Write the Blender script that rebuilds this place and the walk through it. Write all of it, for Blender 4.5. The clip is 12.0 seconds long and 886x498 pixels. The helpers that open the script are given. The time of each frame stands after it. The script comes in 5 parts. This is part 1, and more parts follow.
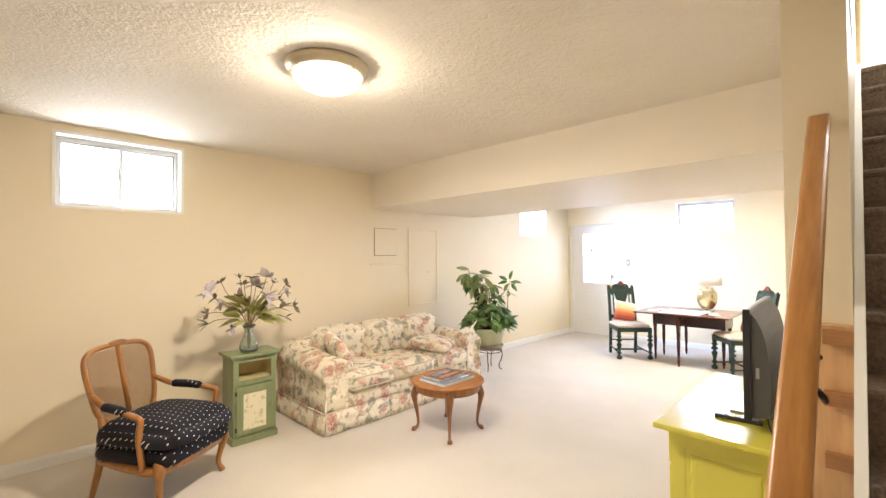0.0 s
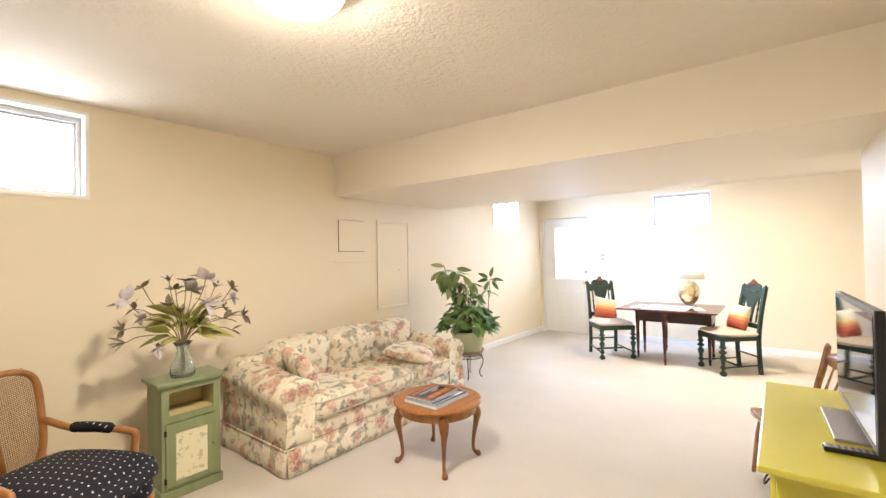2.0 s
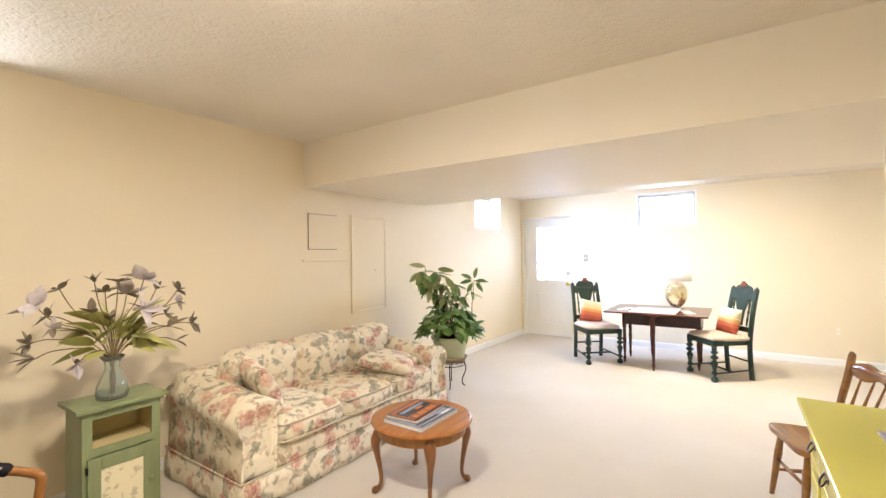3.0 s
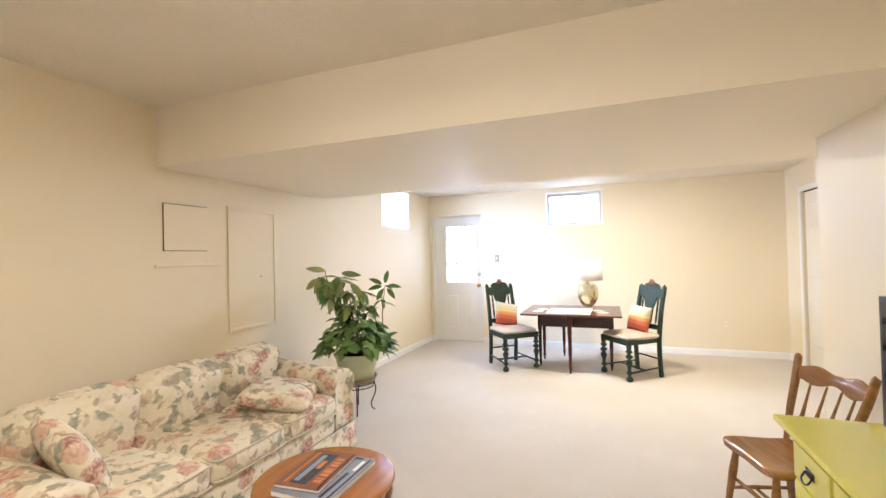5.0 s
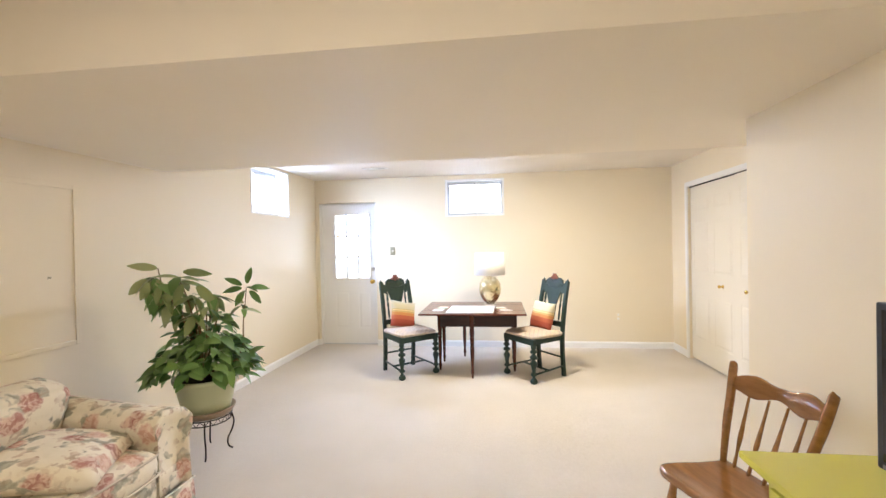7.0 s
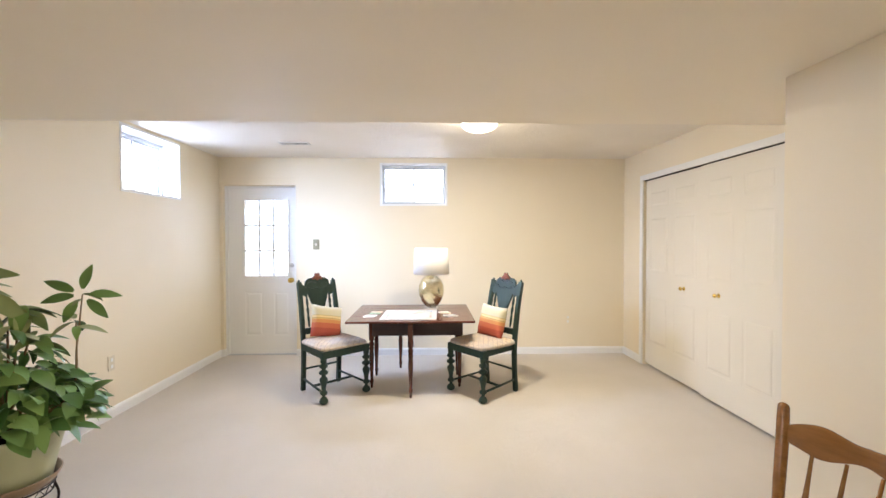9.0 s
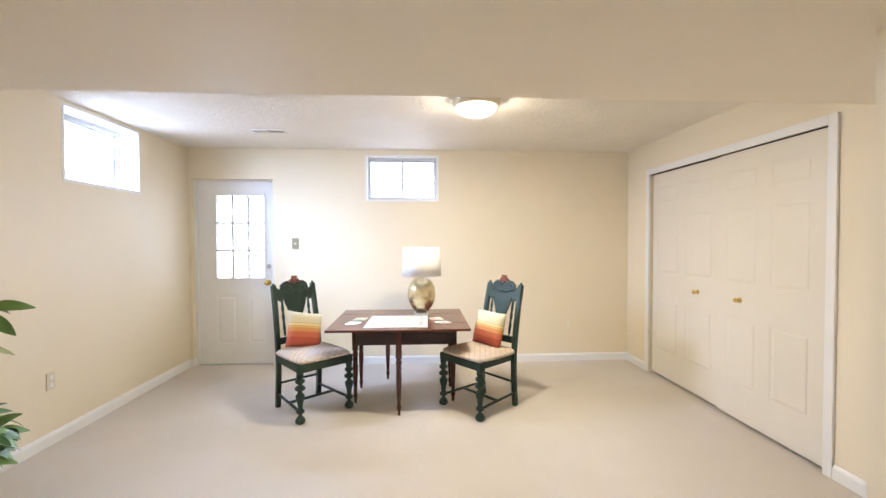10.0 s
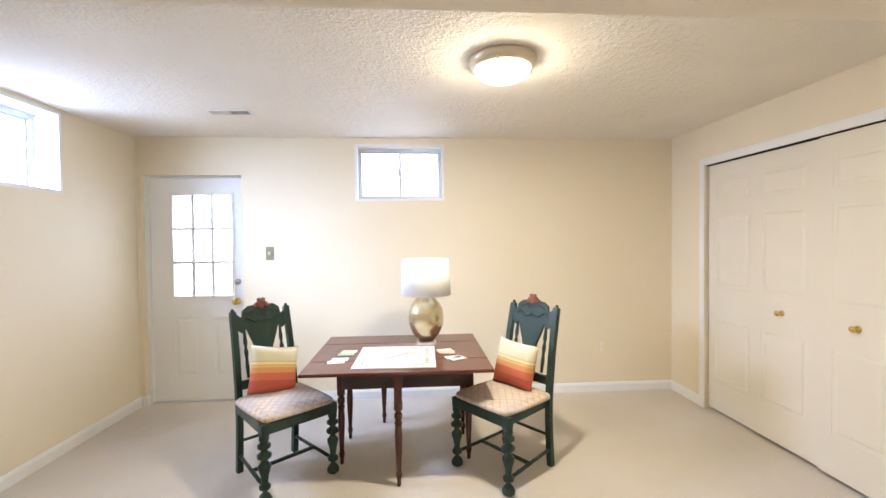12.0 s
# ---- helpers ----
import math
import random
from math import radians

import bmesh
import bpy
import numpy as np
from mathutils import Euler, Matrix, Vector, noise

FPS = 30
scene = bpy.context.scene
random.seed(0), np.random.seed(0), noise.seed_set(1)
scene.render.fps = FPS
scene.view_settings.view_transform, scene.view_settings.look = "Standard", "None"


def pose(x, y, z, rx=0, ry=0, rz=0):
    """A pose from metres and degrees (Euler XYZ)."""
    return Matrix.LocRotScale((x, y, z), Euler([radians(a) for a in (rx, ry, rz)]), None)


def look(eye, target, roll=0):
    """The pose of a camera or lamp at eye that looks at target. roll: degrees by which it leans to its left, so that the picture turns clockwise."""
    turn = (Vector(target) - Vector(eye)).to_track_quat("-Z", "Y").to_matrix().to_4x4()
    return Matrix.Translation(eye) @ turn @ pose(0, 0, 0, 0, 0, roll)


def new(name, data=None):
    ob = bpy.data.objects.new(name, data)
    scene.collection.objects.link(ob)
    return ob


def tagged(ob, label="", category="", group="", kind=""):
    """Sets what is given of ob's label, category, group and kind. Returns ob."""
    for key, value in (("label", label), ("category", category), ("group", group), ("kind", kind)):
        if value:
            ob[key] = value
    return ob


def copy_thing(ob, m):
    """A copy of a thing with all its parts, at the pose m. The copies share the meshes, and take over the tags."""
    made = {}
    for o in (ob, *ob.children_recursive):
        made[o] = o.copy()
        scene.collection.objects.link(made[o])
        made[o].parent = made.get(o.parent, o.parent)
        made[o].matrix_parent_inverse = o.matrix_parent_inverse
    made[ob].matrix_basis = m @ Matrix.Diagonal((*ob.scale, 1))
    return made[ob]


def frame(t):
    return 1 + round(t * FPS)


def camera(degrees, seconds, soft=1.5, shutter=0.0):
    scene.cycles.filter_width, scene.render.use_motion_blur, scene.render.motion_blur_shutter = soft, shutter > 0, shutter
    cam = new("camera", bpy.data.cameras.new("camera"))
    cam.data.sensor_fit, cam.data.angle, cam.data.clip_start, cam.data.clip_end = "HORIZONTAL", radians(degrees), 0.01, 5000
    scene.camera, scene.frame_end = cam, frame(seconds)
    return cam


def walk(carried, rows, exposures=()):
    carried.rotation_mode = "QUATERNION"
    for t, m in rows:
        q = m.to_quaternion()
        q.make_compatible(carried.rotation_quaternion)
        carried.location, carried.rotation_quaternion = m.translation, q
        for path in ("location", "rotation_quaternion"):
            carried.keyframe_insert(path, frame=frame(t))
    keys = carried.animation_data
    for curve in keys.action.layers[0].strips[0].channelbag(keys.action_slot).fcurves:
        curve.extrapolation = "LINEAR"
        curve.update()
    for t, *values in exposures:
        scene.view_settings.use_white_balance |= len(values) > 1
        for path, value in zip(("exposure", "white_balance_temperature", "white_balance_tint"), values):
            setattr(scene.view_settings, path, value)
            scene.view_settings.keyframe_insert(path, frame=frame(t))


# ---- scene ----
cam = camera(91.8, 12.0)
PATH = [
    (0, (0.216, 0.528, 1.453), (1.64, 1.932, 1.492), -0.3),
    (0.5, (0.263, 0.692, 1.462), (1.724, 2.056, 1.496), -0.3),
    (1, (0.294, 0.861, 1.437), (1.806, 2.17, 1.471), -0.5),
    (1.5, (0.359, 1.012, 1.431), (1.904, 2.281, 1.458), -0.7),
    (2, (0.486, 1.153, 1.428), (2.061, 2.386, 1.456), -1.0),
    (2.5, (0.604, 1.294, 1.418), (2.208, 2.489, 1.447), -0.8),
    (2.7, (0.66, 1.361, 1.414), (2.28, 2.533, 1.444), -0.7),
    (4.5, (1.074, 1.784, 1.397), (2.893, 2.616, 1.427), -1.1),
    (5, (1.228, 1.863, 1.405), (3.094, 2.58, 1.436), -1.3),
    (5.5, (1.368, 1.942, 1.408), (3.278, 2.535, 1.435), -1.3),
    (6, (1.539, 1.976, 1.396), (3.481, 2.457, 1.412), -1.2),
    (6.5, (1.731, 1.992, 1.398), (3.696, 2.366, 1.400), -1.0),
    (7, (1.89, 2.014, 1.407), (3.873, 2.269, 1.392), -1.1),
    (9, (2.643, 2.129, 1.396), (4.642, 2.07, 1.354), -0.1),
    (9.5, (2.838, 2.136, 1.396), (4.836, 2.052, 1.35), -0.1),
    (10, (3.042, 2.142, 1.389), (5.038, 2.031, 1.344), -0.1),
    (10.5, (3.245, 2.151, 1.389), (5.24, 2.016, 1.342), -0.1),
    (11, (3.463, 2.14, 1.432), (5.458, 2.011, 1.379), -0.4),
    (11.5, (3.664, 2.153, 1.444), (5.66, 2.028, 1.395), -0.6),
    (12, (3.895, 2.191, 1.45), (5.891, 2.064, 1.408), -0.6),
]
walk(cam, [(t, look(eye, target, roll)) for t, eye, target, roll in PATH],
     exposures=((0.0, 0.32), (2.5, 0.28), (4.5, 0.08), (7.0, -0.10), (9.0, -0.32), (12.0, -0.37)))

# ---- world and light ----
world = bpy.data.worlds.new("sky")
scene.world = world
world.use_nodes = True
wn, wl = world.node_tree.nodes, world.node_tree.links
sky = wn.new("ShaderNodeTexSky")
sky.sky_type, sky.sun_disc, sky.sun_elevation, sky.sun_rotation = "NISHITA", False, radians(50), radians(200)
wl.new(sky.outputs["Color"], wn["Background"].inputs["Color"])
wn["Background"].inputs["Strength"].default_value = 0.15

# plan of the place, in metres
LEFT_Y, FAR_X, CLOSET_Y, TV_Y = 4.645, 7.85, -0.25, 0.725
CEIL, CEIL_FAR, BEAM_Z, BEAM_A, BEAM_B = 2.435, 2.385, 2.035, 3.2, 5.0
STUB_X, WALL_END, BACK_X, SOUTH_Y = 4.31, 2.08, -1.7, -0.5


def area(name, at, target, w, h, power, color, spread=180):
    lamp = bpy.data.lights.new(name, "AREA")
    lamp.shape, lamp.size, lamp.size_y, lamp.energy, lamp.color = "RECTANGLE", w, h, power, color
    lamp.spread = radians(spread)
    ob = new(name, lamp)
    ob.matrix_world = look(at, target)
    return tagged(ob, "daylight that enters through the opening", "light", kind="structure")



DAY, SHADE = (0.86, 0.92, 1.0), (0.50, 0.64, 1.0)
area("window_light", (0.845, LEFT_Y + 0.24, 2.13), (0.845, 2.0, 0.9), 0.86, 0.60, 13, DAY)
area("window_light", (6.38, LEFT_Y + 0.40, 2.44), (7.75, 2.25, 0.95), 0.85, 0.50, 112, SHADE, 84)
area("window_light", (6.62, LEFT_Y + 0.26, 2.14), (6.9, 2.2, -0.2), 0.80, 0.50, 38, SHADE, 150)
area("window_light", (FAR_X + 0.46, 2.325, 2.34), (4.5, 2.9, -0.6), 1.05, 0.60, 165, SHADE, 120)
area("door_light", (FAR_X + 0.22, 4.12, 1.46), (4.5, 3.4, 0.6), 0.60, 1.0, 13, SHADE, 110)
area("stair_door_light", (4.6, 0.05, 3.6), (2.0, 0.1, 2.0), 0.8, 1.6, 60, DAY)
for at, watts, WARM in (((1.36, 2.48, CEIL - 0.14), 43, (1.0, 0.89, 0.735)), ((6.12, 1.73, CEIL_FAR - 0.14), 45, (1.0, 0.905, 0.71))):
    lamp = bpy.data.lights.new("ceiling_bulb", "AREA")
    lamp.shape, lamp.size, lamp.energy, lamp.color = "DISK", 0.13, watts * 0.92, WARM
    ob = new("ceiling_bulb", lamp)
    ob.location = at
    tagged(ob, "warm light of the ceiling light's bowl", "light", kind="structure")
    lamp = bpy.data.lights.new("ceiling_bulb", "POINT")
    lamp.energy, lamp.color, lamp.shadow_soft_size = watts * 0.32, WARM, 0.05
    ob = new("ceiling_bulb", lamp)
    ob.location = at
    tagged(ob, "warm light of the ceiling light's bowl", "light", kind="structure")


# ---- materials ----
def material(name, color, rough=0.6, metal=0.0, spec=0.5):
    m = bpy.data.materials.new(name)
    m.use_nodes = True
    b = m.node_tree.nodes["Principled BSDF"]
    b.inputs["Base Color"].default_value = (*color, 1)
    b.inputs["Roughness"].default_value = rough
    b.inputs["Metallic"].default_value = metal
    b.inputs["Specular IOR Level"].default_value = spec
    return m


def nd(m, kind, **sets):
    n = m.node_tree.nodes.new(kind)
    for key, value in sets.items():
        n.inputs[key.replace("_", " ")].default_value = value
    return n


def link(m, a, b):
    m.node_tree.links.new(a, b)


def coords(m, scale=(1, 1, 1)):
    tc, mp = nd(m, "ShaderNodeTexCoord"), nd(m, "ShaderNodeMapping", Scale=scale)
    link(m, tc.outputs["Object"], mp.inputs["Vector"])
    return mp.outputs["Vector"]


def ramp(m, fac, stops):
    r = nd(m, "ShaderNodeValToRGB")
    els = r.color_ramp.elements
    while len(els) < len(stops):
        els.new(0.5)
    for e, (p, c) in zip(els, stops):
        e.position, e.color = p, (*c, 1)
    link(m, fac, r.inputs["Fac"])
    return r.outputs["Color"]


def mixed(m, fac, a, b):
    n = m.node_tree.nodes.new("ShaderNodeMix")
    n.data_type = "RGBA"
    for src, slot in ((fac, 0), (a, 6), (b, 7)):
        if isinstance(src, (tuple, float, int)):
            n.inputs[slot].default_value = (*src, 1) if isinstance(src, tuple) else src
        else:
            link(m, src, n.inputs[slot])
    return n.outputs[2]


def math_node(m, op, a, b=0.0):
    n = m.node_tree.nodes.new("ShaderNodeMath")
    n.operation = op
    for i, src in enumerate((a, b)):
        if isinstance(src, (float, int)):
            n.inputs[i].default_value = src
        else:
            link(m, src, n.inputs[i])
    return n.outputs[0]


def base(m, socket):
    link(m, socket, m.node_tree.nodes["Principled BSDF"].inputs["Base Color"])
    return m


def bump(m, height, strength, distance=0.01):
    b = nd(m, "ShaderNodeBump", Strength=strength, Distance=distance)
    link(m, height, b.inputs["Height"])
    link(m, b.outputs["Normal"], m.node_tree.nodes["Principled BSDF"].inputs["Normal"])
    return m


def noise_out(m, vec, scale, detail=3.0, rough=0.5, out="Fac"):
    n = nd(m, "ShaderNodeTexNoise", Scale=scale, Detail=detail, Roughness=rough)
    link(m, vec, n.inputs["Vector"])
    return n.outputs[out]


def painted(name, a, b, rough=0.6, relief=0.1, spec=0.3):
    """Paint with broad and fine variation and a faint roller texture."""
    m = material(name, a, rough, 0, spec)
    v = coords(m)
    base(m, ramp(m, noise_out(m, v, 1.3, 4), [(0.3, a), (0.7, b)]))
    return bump(m, noise_out(m, v, 160, 2), relief, 0.002)


def wooded(name, dark, light, axis="x", rough=0.35, scale=1.0, spec=0.5):
    m = material(name, light, rough, 0, spec)
    s = {"x": (1.5, 14, 14), "y": (14, 1.5, 14), "z": (14, 14, 1.5)}[axis]
    v = coords(m, tuple(k * scale for k in s))
    n = noise_out(m, v, 2.2, 6, 0.62)
    f = noise_out(m, v, 11, 3, 0.6)
    c = ramp(m, n, [(0.3, dark), (0.5, tuple((p + q) / 2 for p, q in zip(dark, light))), (0.7, light)])
    base(m, mixed(m, math_node(m, "MULTIPLY", f, 0.35), c, dark))
    return bump(m, n, 0.08, 0.002)


M = {}
M["wall"] = painted("wall paint", (0.80, 0.70, 0.515), (0.82, 0.72, 0.545), 0.55, 0.15)
M["beam"] = painted("soffit paint", (0.86, 0.785, 0.665), (0.88, 0.805, 0.695), 0.6, 0.12)
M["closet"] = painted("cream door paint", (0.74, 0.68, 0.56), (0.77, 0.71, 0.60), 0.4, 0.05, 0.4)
M["trim"] = painted("white trim paint", (0.80, 0.79, 0.75), (0.84, 0.82, 0.78), 0.35, 0.04, 0.5)
M["door"] = painted("door paint", (0.82, 0.805, 0.77), (0.85, 0.835, 0.80), 0.4, 0.05, 0.4)
m = M["ceiling"] = material("textured ceiling", (0.82, 0.76, 0.68), 0.75, 0, 0.25)
v = coords(m)
base(m, ramp(m, noise_out(m, v, 2, 3), [(0.3, (0.80, 0.74, 0.65)), (0.7, (0.84, 0.78, 0.70))]))
vor = nd(m, "ShaderNodeTexVoronoi", Scale=26.0)
vor.feature = "SMOOTH_F1"
n1 = nd(m, "ShaderNodeTexNoise", Scale=30.0, Detail=4.0)
link(m, v, n1.inputs["Vector"])
mx = nd(m, "ShaderNodeMix")
mx.data_type = "VECTOR"
mx.inputs[0].default_value = 0.08
link(m, v, mx.inputs[4])
link(m, n1.outputs["Color"], mx.inputs[5])
link(m, mx.outputs[1], vor.inputs["Vector"])
hgt = math_node(m, "ADD", math_node(m, "MULTIPLY", vor.outputs["Distance"], -0.8), noise_out(m, v, 55, 3, 0.6))
bump(m, hgt, 0.6, 0.010)

m = M["carpet"] = material("cut pile carpet", (0.7, 0.62, 0.54), 0.95, 0, 0.1)
v = coords(m)
c = ramp(m, noise_out(m, v, 1.6, 4, 0.6), [(0.3, (0.63, 0.57, 0.485)), (0.7, (0.69, 0.625, 0.54))])
fine = noise_out(m, v, 190, 3, 0.7)
base(m, mixed(m, math_node(m, "MULTIPLY", ramp(m, fine, [(0.35, (1, 1, 1)), (0.6, (0, 0, 0))]), 0.30), c, (0.48, 0.40, 0.33)))
bump(m, math_node(m, "ADD", fine, noise_out(m, v, 28, 3)), 0.7, 0.006)
m.node_tree.nodes["Principled BSDF"].inputs["Sheen Weight"].default_value = 0.15
m = M["stair_carpet"] = material("brown stair carpet", (0.2, 0.16, 0.13), 0.95, 0, 0.1)
v = coords(m)
base(m, ramp(m, noise_out(m, v, 70, 5, 0.7), [(0.3, (0.13, 0.095, 0.075)), (0.7, (0.30, 0.235, 0.19))]))
bump(m, noise_out(m, v, 150, 3), 0.6, 0.005)

M["pine"] = wooded("varnished pine", (0.38, 0.155, 0.042), (0.64, 0.32, 0.10), "x", 0.32, 1.4)
# the post's pine again, darkened for the bands of shade across it
M["pine_dark"] = wooded("pine darkened as in shade", (0.24, 0.10, 0.035), (0.40, 0.19, 0.07), "y", 0.4, 0.9)
M["pine_z"] = wooded("pine post", (0.50, 0.28, 0.12), (0.72, 0.44, 0.21), "z", 0.4, 0.8)
M["maple"] = wooded("honey maple", (0.19, 0.075, 0.02), (0.36, 0.16, 0.045), "x", 0.16, 0.8, 0.8)
M["cherry"] = wooded("amber fruitwood", (0.25, 0.095, 0.024), (0.44, 0.20, 0.058), "z", 0.3)
M["oak_top"] = wooded("polished table wood", (0.30, 0.105, 0.028), (0.48, 0.20, 0.06), "x", 0.2)
M["table_leg"] = wooded("brown table leg wood", (0.16, 0.06, 0.022), (0.32, 0.13, 0.045), "z", 0.3)
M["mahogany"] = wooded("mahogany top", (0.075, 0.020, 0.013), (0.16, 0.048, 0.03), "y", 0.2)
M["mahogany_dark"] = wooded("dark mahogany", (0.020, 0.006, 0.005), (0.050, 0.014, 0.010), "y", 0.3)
M["mahogany_z"] = wooded("mahogany leg", (0.045, 0.013, 0.008), (0.11, 0.032, 0.018), "z", 0.25)
M["green"] = wooded("dark green chair paint", (0.014, 0.032, 0.024), (0.035, 0.060, 0.046), "z", 0.38, 0.7, 0.3)
M["rose"] = painted("rust red carving", (0.15, 0.045, 0.030), (0.26, 0.09, 0.055), 0.5, 0.3)
M["sage"] = wooded("sage green paint", (0.20, 0.24, 0.12), (0.27, 0.31, 0.17), "z", 0.45, 0.5)
M["niche"] = painted("cream cabinet lining", (0.62, 0.50, 0.25), (0.70, 0.58, 0.32), 0.6, 0.1)
M["yellow"] = painted("chartreuse yellow gloss", (0.58, 0.53, 0.065), (0.64, 0.58, 0.09), 0.16, 0.05, 0.6)
M["black"] = material("black plastic", (0.012, 0.012, 0.014), 0.32)
M["grey_plastic"] = material("dark grey plastic", (0.06, 0.058, 0.06), 0.42)
M["screen"] = material("glossy dark screen", (0.008, 0.008, 0.01), 0.04, 0, 0.5)
M["silver"] = material("grey plastic trim", (0.30, 0.28, 0.27), 0.35, 0.3)
M["iron"] = material("dark wrought iron", (0.03, 0.022, 0.018), 0.45, 0.6)
M["brass"] = material("polished brass", (0.80, 0.58, 0.18), 0.18, 1.0)
M["aged"] = material("tarnished brass", (0.34, 0.31, 0.20), 0.45, 0.5)
M["steel"] = material("brushed nickel", (0.55, 0.52, 0.47), 0.3, 1.0)
M["ring"] = material("champagne lamp rim", (0.62, 0.55, 0.42), 0.35, 0.7)
M["alu"] = material("pale aluminium frame", (0.56, 0.57, 0.58), 0.4, 0.3)
M["dark"] = material("dark gap", (0.02, 0.018, 0.016), 0.9)
M["soil"] = painted("potting soil", (0.03, 0.02, 0.012), (0.05, 0.03, 0.02), 0.9, 0.5)
M["pot"] = painted("celadon pot glaze", (0.42, 0.44, 0.25), (0.50, 0.50, 0.31), 0.35, 0.1, 0.5)
M["saucer"] = painted("brown saucer glaze", (0.22, 0.15, 0.09), (0.30, 0.21, 0.13), 0.35, 0.1, 0.5)
M["outlet"] = material("ivory plastic", (0.70, 0.61, 0.45), 0.4)
M["cable"] = material("black cable", (0.02, 0.018, 0.02), 0.5)
M["paper"] = painted("white card", (0.80, 0.79, 0.74), (0.84, 0.83, 0.79), 0.5, 0.02)
M["backing"] = painted("white mortar", (0.78, 0.78, 0.76), (0.82, 0.82, 0.80), 0.9, 0.2)

m = M["acrylic"] = material("clear acrylic", (1, 1, 1), 0.05)
m.node_tree.nodes["Principled BSDF"].inputs["Transmission Weight"].default_value = 0.9
m = M["glass"] = material("window glass", (1, 1, 1), 0.02)
m.node_tree.nodes["Principled BSDF"].inputs["Transmission Weight"].default_value = 1.0
m.node_tree.nodes["Principled BSDF"].inputs["IOR"].default_value = 1.2
m = M["vase_glass"] = material("pale green vase glass", (0.88, 0.95, 0.90), 0.04)
m.node_tree.nodes["Principled BSDF"].inputs["Transmission Weight"].default_value = 0.92


def glowing(name, color, strength):
    mm = material(name, color, 0.5)
    b = mm.node_tree.nodes["Principled BSDF"]
    b.inputs["Emission Color"].default_value = (*color, 1)
    b.inputs["Emission Strength"].default_value = strength
    return mm


M["lamp_glass"] = glowing("lit frosted glass", (1.0, 0.93, 0.80), 5.0)
M["outside"] = glowing("bright daylight haze", (0.93, 0.96, 1.0), 1.7)
m = M["shade"] = material("white lampshade cloth", (0.90, 0.88, 0.84), 0.8)
m.node_tree.nodes["Principled BSDF"].inputs["Transmission Weight"].default_value = 0.0

m = M["gold"] = material("hammered gold mosaic", (0.75, 0.62, 0.35), 0.2, 0.9)
v = coords(m)
vo = nd(m, "ShaderNodeTexVoronoi", Scale=75.0)
vo.feature = "DISTANCE_TO_EDGE"
link(m, v, vo.inputs["Vector"])
base(m, ramp(m, vo.outputs["Distance"], [(0.02, (0.46, 0.34, 0.13)), (0.12, (0.84, 0.76, 0.54))]))
bump(m, vo.outputs["Distance"], 0.5, 0.004)

# floral upholstery: cream ground with rose blossoms and grey green leaves
m = M["floral"] = material("floral chintz", (0.7, 0.6, 0.45), 0.8, 0, 0.2)
v = coords(m)
wob = noise_out(m, v, 9, 4, 0.6, "Color")
mv = nd(m, "ShaderNodeMix")
mv.data_type = "VECTOR"
mv.inputs[0].default_value = 0.07
link(m, v, mv.inputs[4])
link(m, wob, mv.inputs[5])


def cells(scale, offset):
    mp = nd(m, "ShaderNodeMapping", Location=offset)
    link(m, mv.outputs[1], mp.inputs["Vector"])
    n = nd(m, "ShaderNodeTexVoronoi", Scale=scale)
    link(m, mp.outputs["Vector"], n.inputs["Vector"])
    sep = nd(m, "ShaderNodeSeparateColor")
    link(m, n.outputs["Color"], sep.inputs["Color"])
    return n.outputs["Distance"], sep.outputs["Red"], sep.outputs["Green"]


def below(x, limit, soft=0.03):
    return math_node(m, "MINIMUM", 1.0, math_node(m, "MAXIMUM", 0.0, math_node(m, "DIVIDE", math_node(m, "SUBTRACT", limit, x), soft)))


cloth = ramp(m, noise_out(m, v, 3, 2), [(0.3, (0.79, 0.71, 0.55)), (0.7, (0.85, 0.78, 0.64))])
sprays = noise_out(m, v, 7.5, 2)
c = cloth
for scale, lift, dark, light in ((13, 0.525, (0.25, 0.25, 0.19), (0.46, 0.43, 0.32)), (19, 0.55, (0.42, 0.28, 0.19), (0.62, 0.47, 0.34))):
    mp = nd(m, "ShaderNodeMapping", Location=(scale, 0.3 * scale, 1.0))
    link(m, mv.outputs[1], mp.inputs["Vector"])
    n = noise_out(m, mp.outputs["Vector"], scale, 2.0, 0.5)
    shape = ramp(m, n, [(lift, (0, 0, 0)), (lift + 0.05, (1, 1, 1))])
    where = ramp(m, sprays, [(0.42, (0, 0, 0)), (0.50, (1, 1, 1))] if scale == 13 else [(0.36, (1, 1, 1)), (0.62, (0.2, 0.2, 0.2))])
    tone = ramp(m, noise_out(m, mp.outputs["Vector"], scale * 2.2, 2), [(0.4, dark), (0.6, light)])
    c = mixed(m, math_node(m, "MULTIPLY", math_node(m, "MULTIPLY", shape, where), 0.85), c, tone)
fd, fr, fg = cells(6.9, (0.0, 0.0, 0.0))
petal = noise_out(m, v, 30, 3, 0.6)
bloom = math_node(m, "MULTIPLY", below(math_node(m, "ADD", fd, math_node(m, "MULTIPLY", petal, 0.24)), 0.50, 0.09), below(fr, 0.72, 0.02))
rosecol = ramp(m, fg, [(0.15, (0.36, 0.12, 0.10)), (0.42, (0.52, 0.22, 0.17)), (0.8, (0.64, 0.37, 0.27))])
rings = nd(m, "ShaderNodeTexNoise", Scale=30.0, Detail=3.0, Distortion=1.2)
link(m, v, rings.inputs["Vector"])
rosecol = mixed(m, ramp(m, rings.outputs["Fac"], [(0.42, (0, 0, 0)), (0.58, (0.75, 0.75, 0.75))]), rosecol, (0.80, 0.60, 0.47))
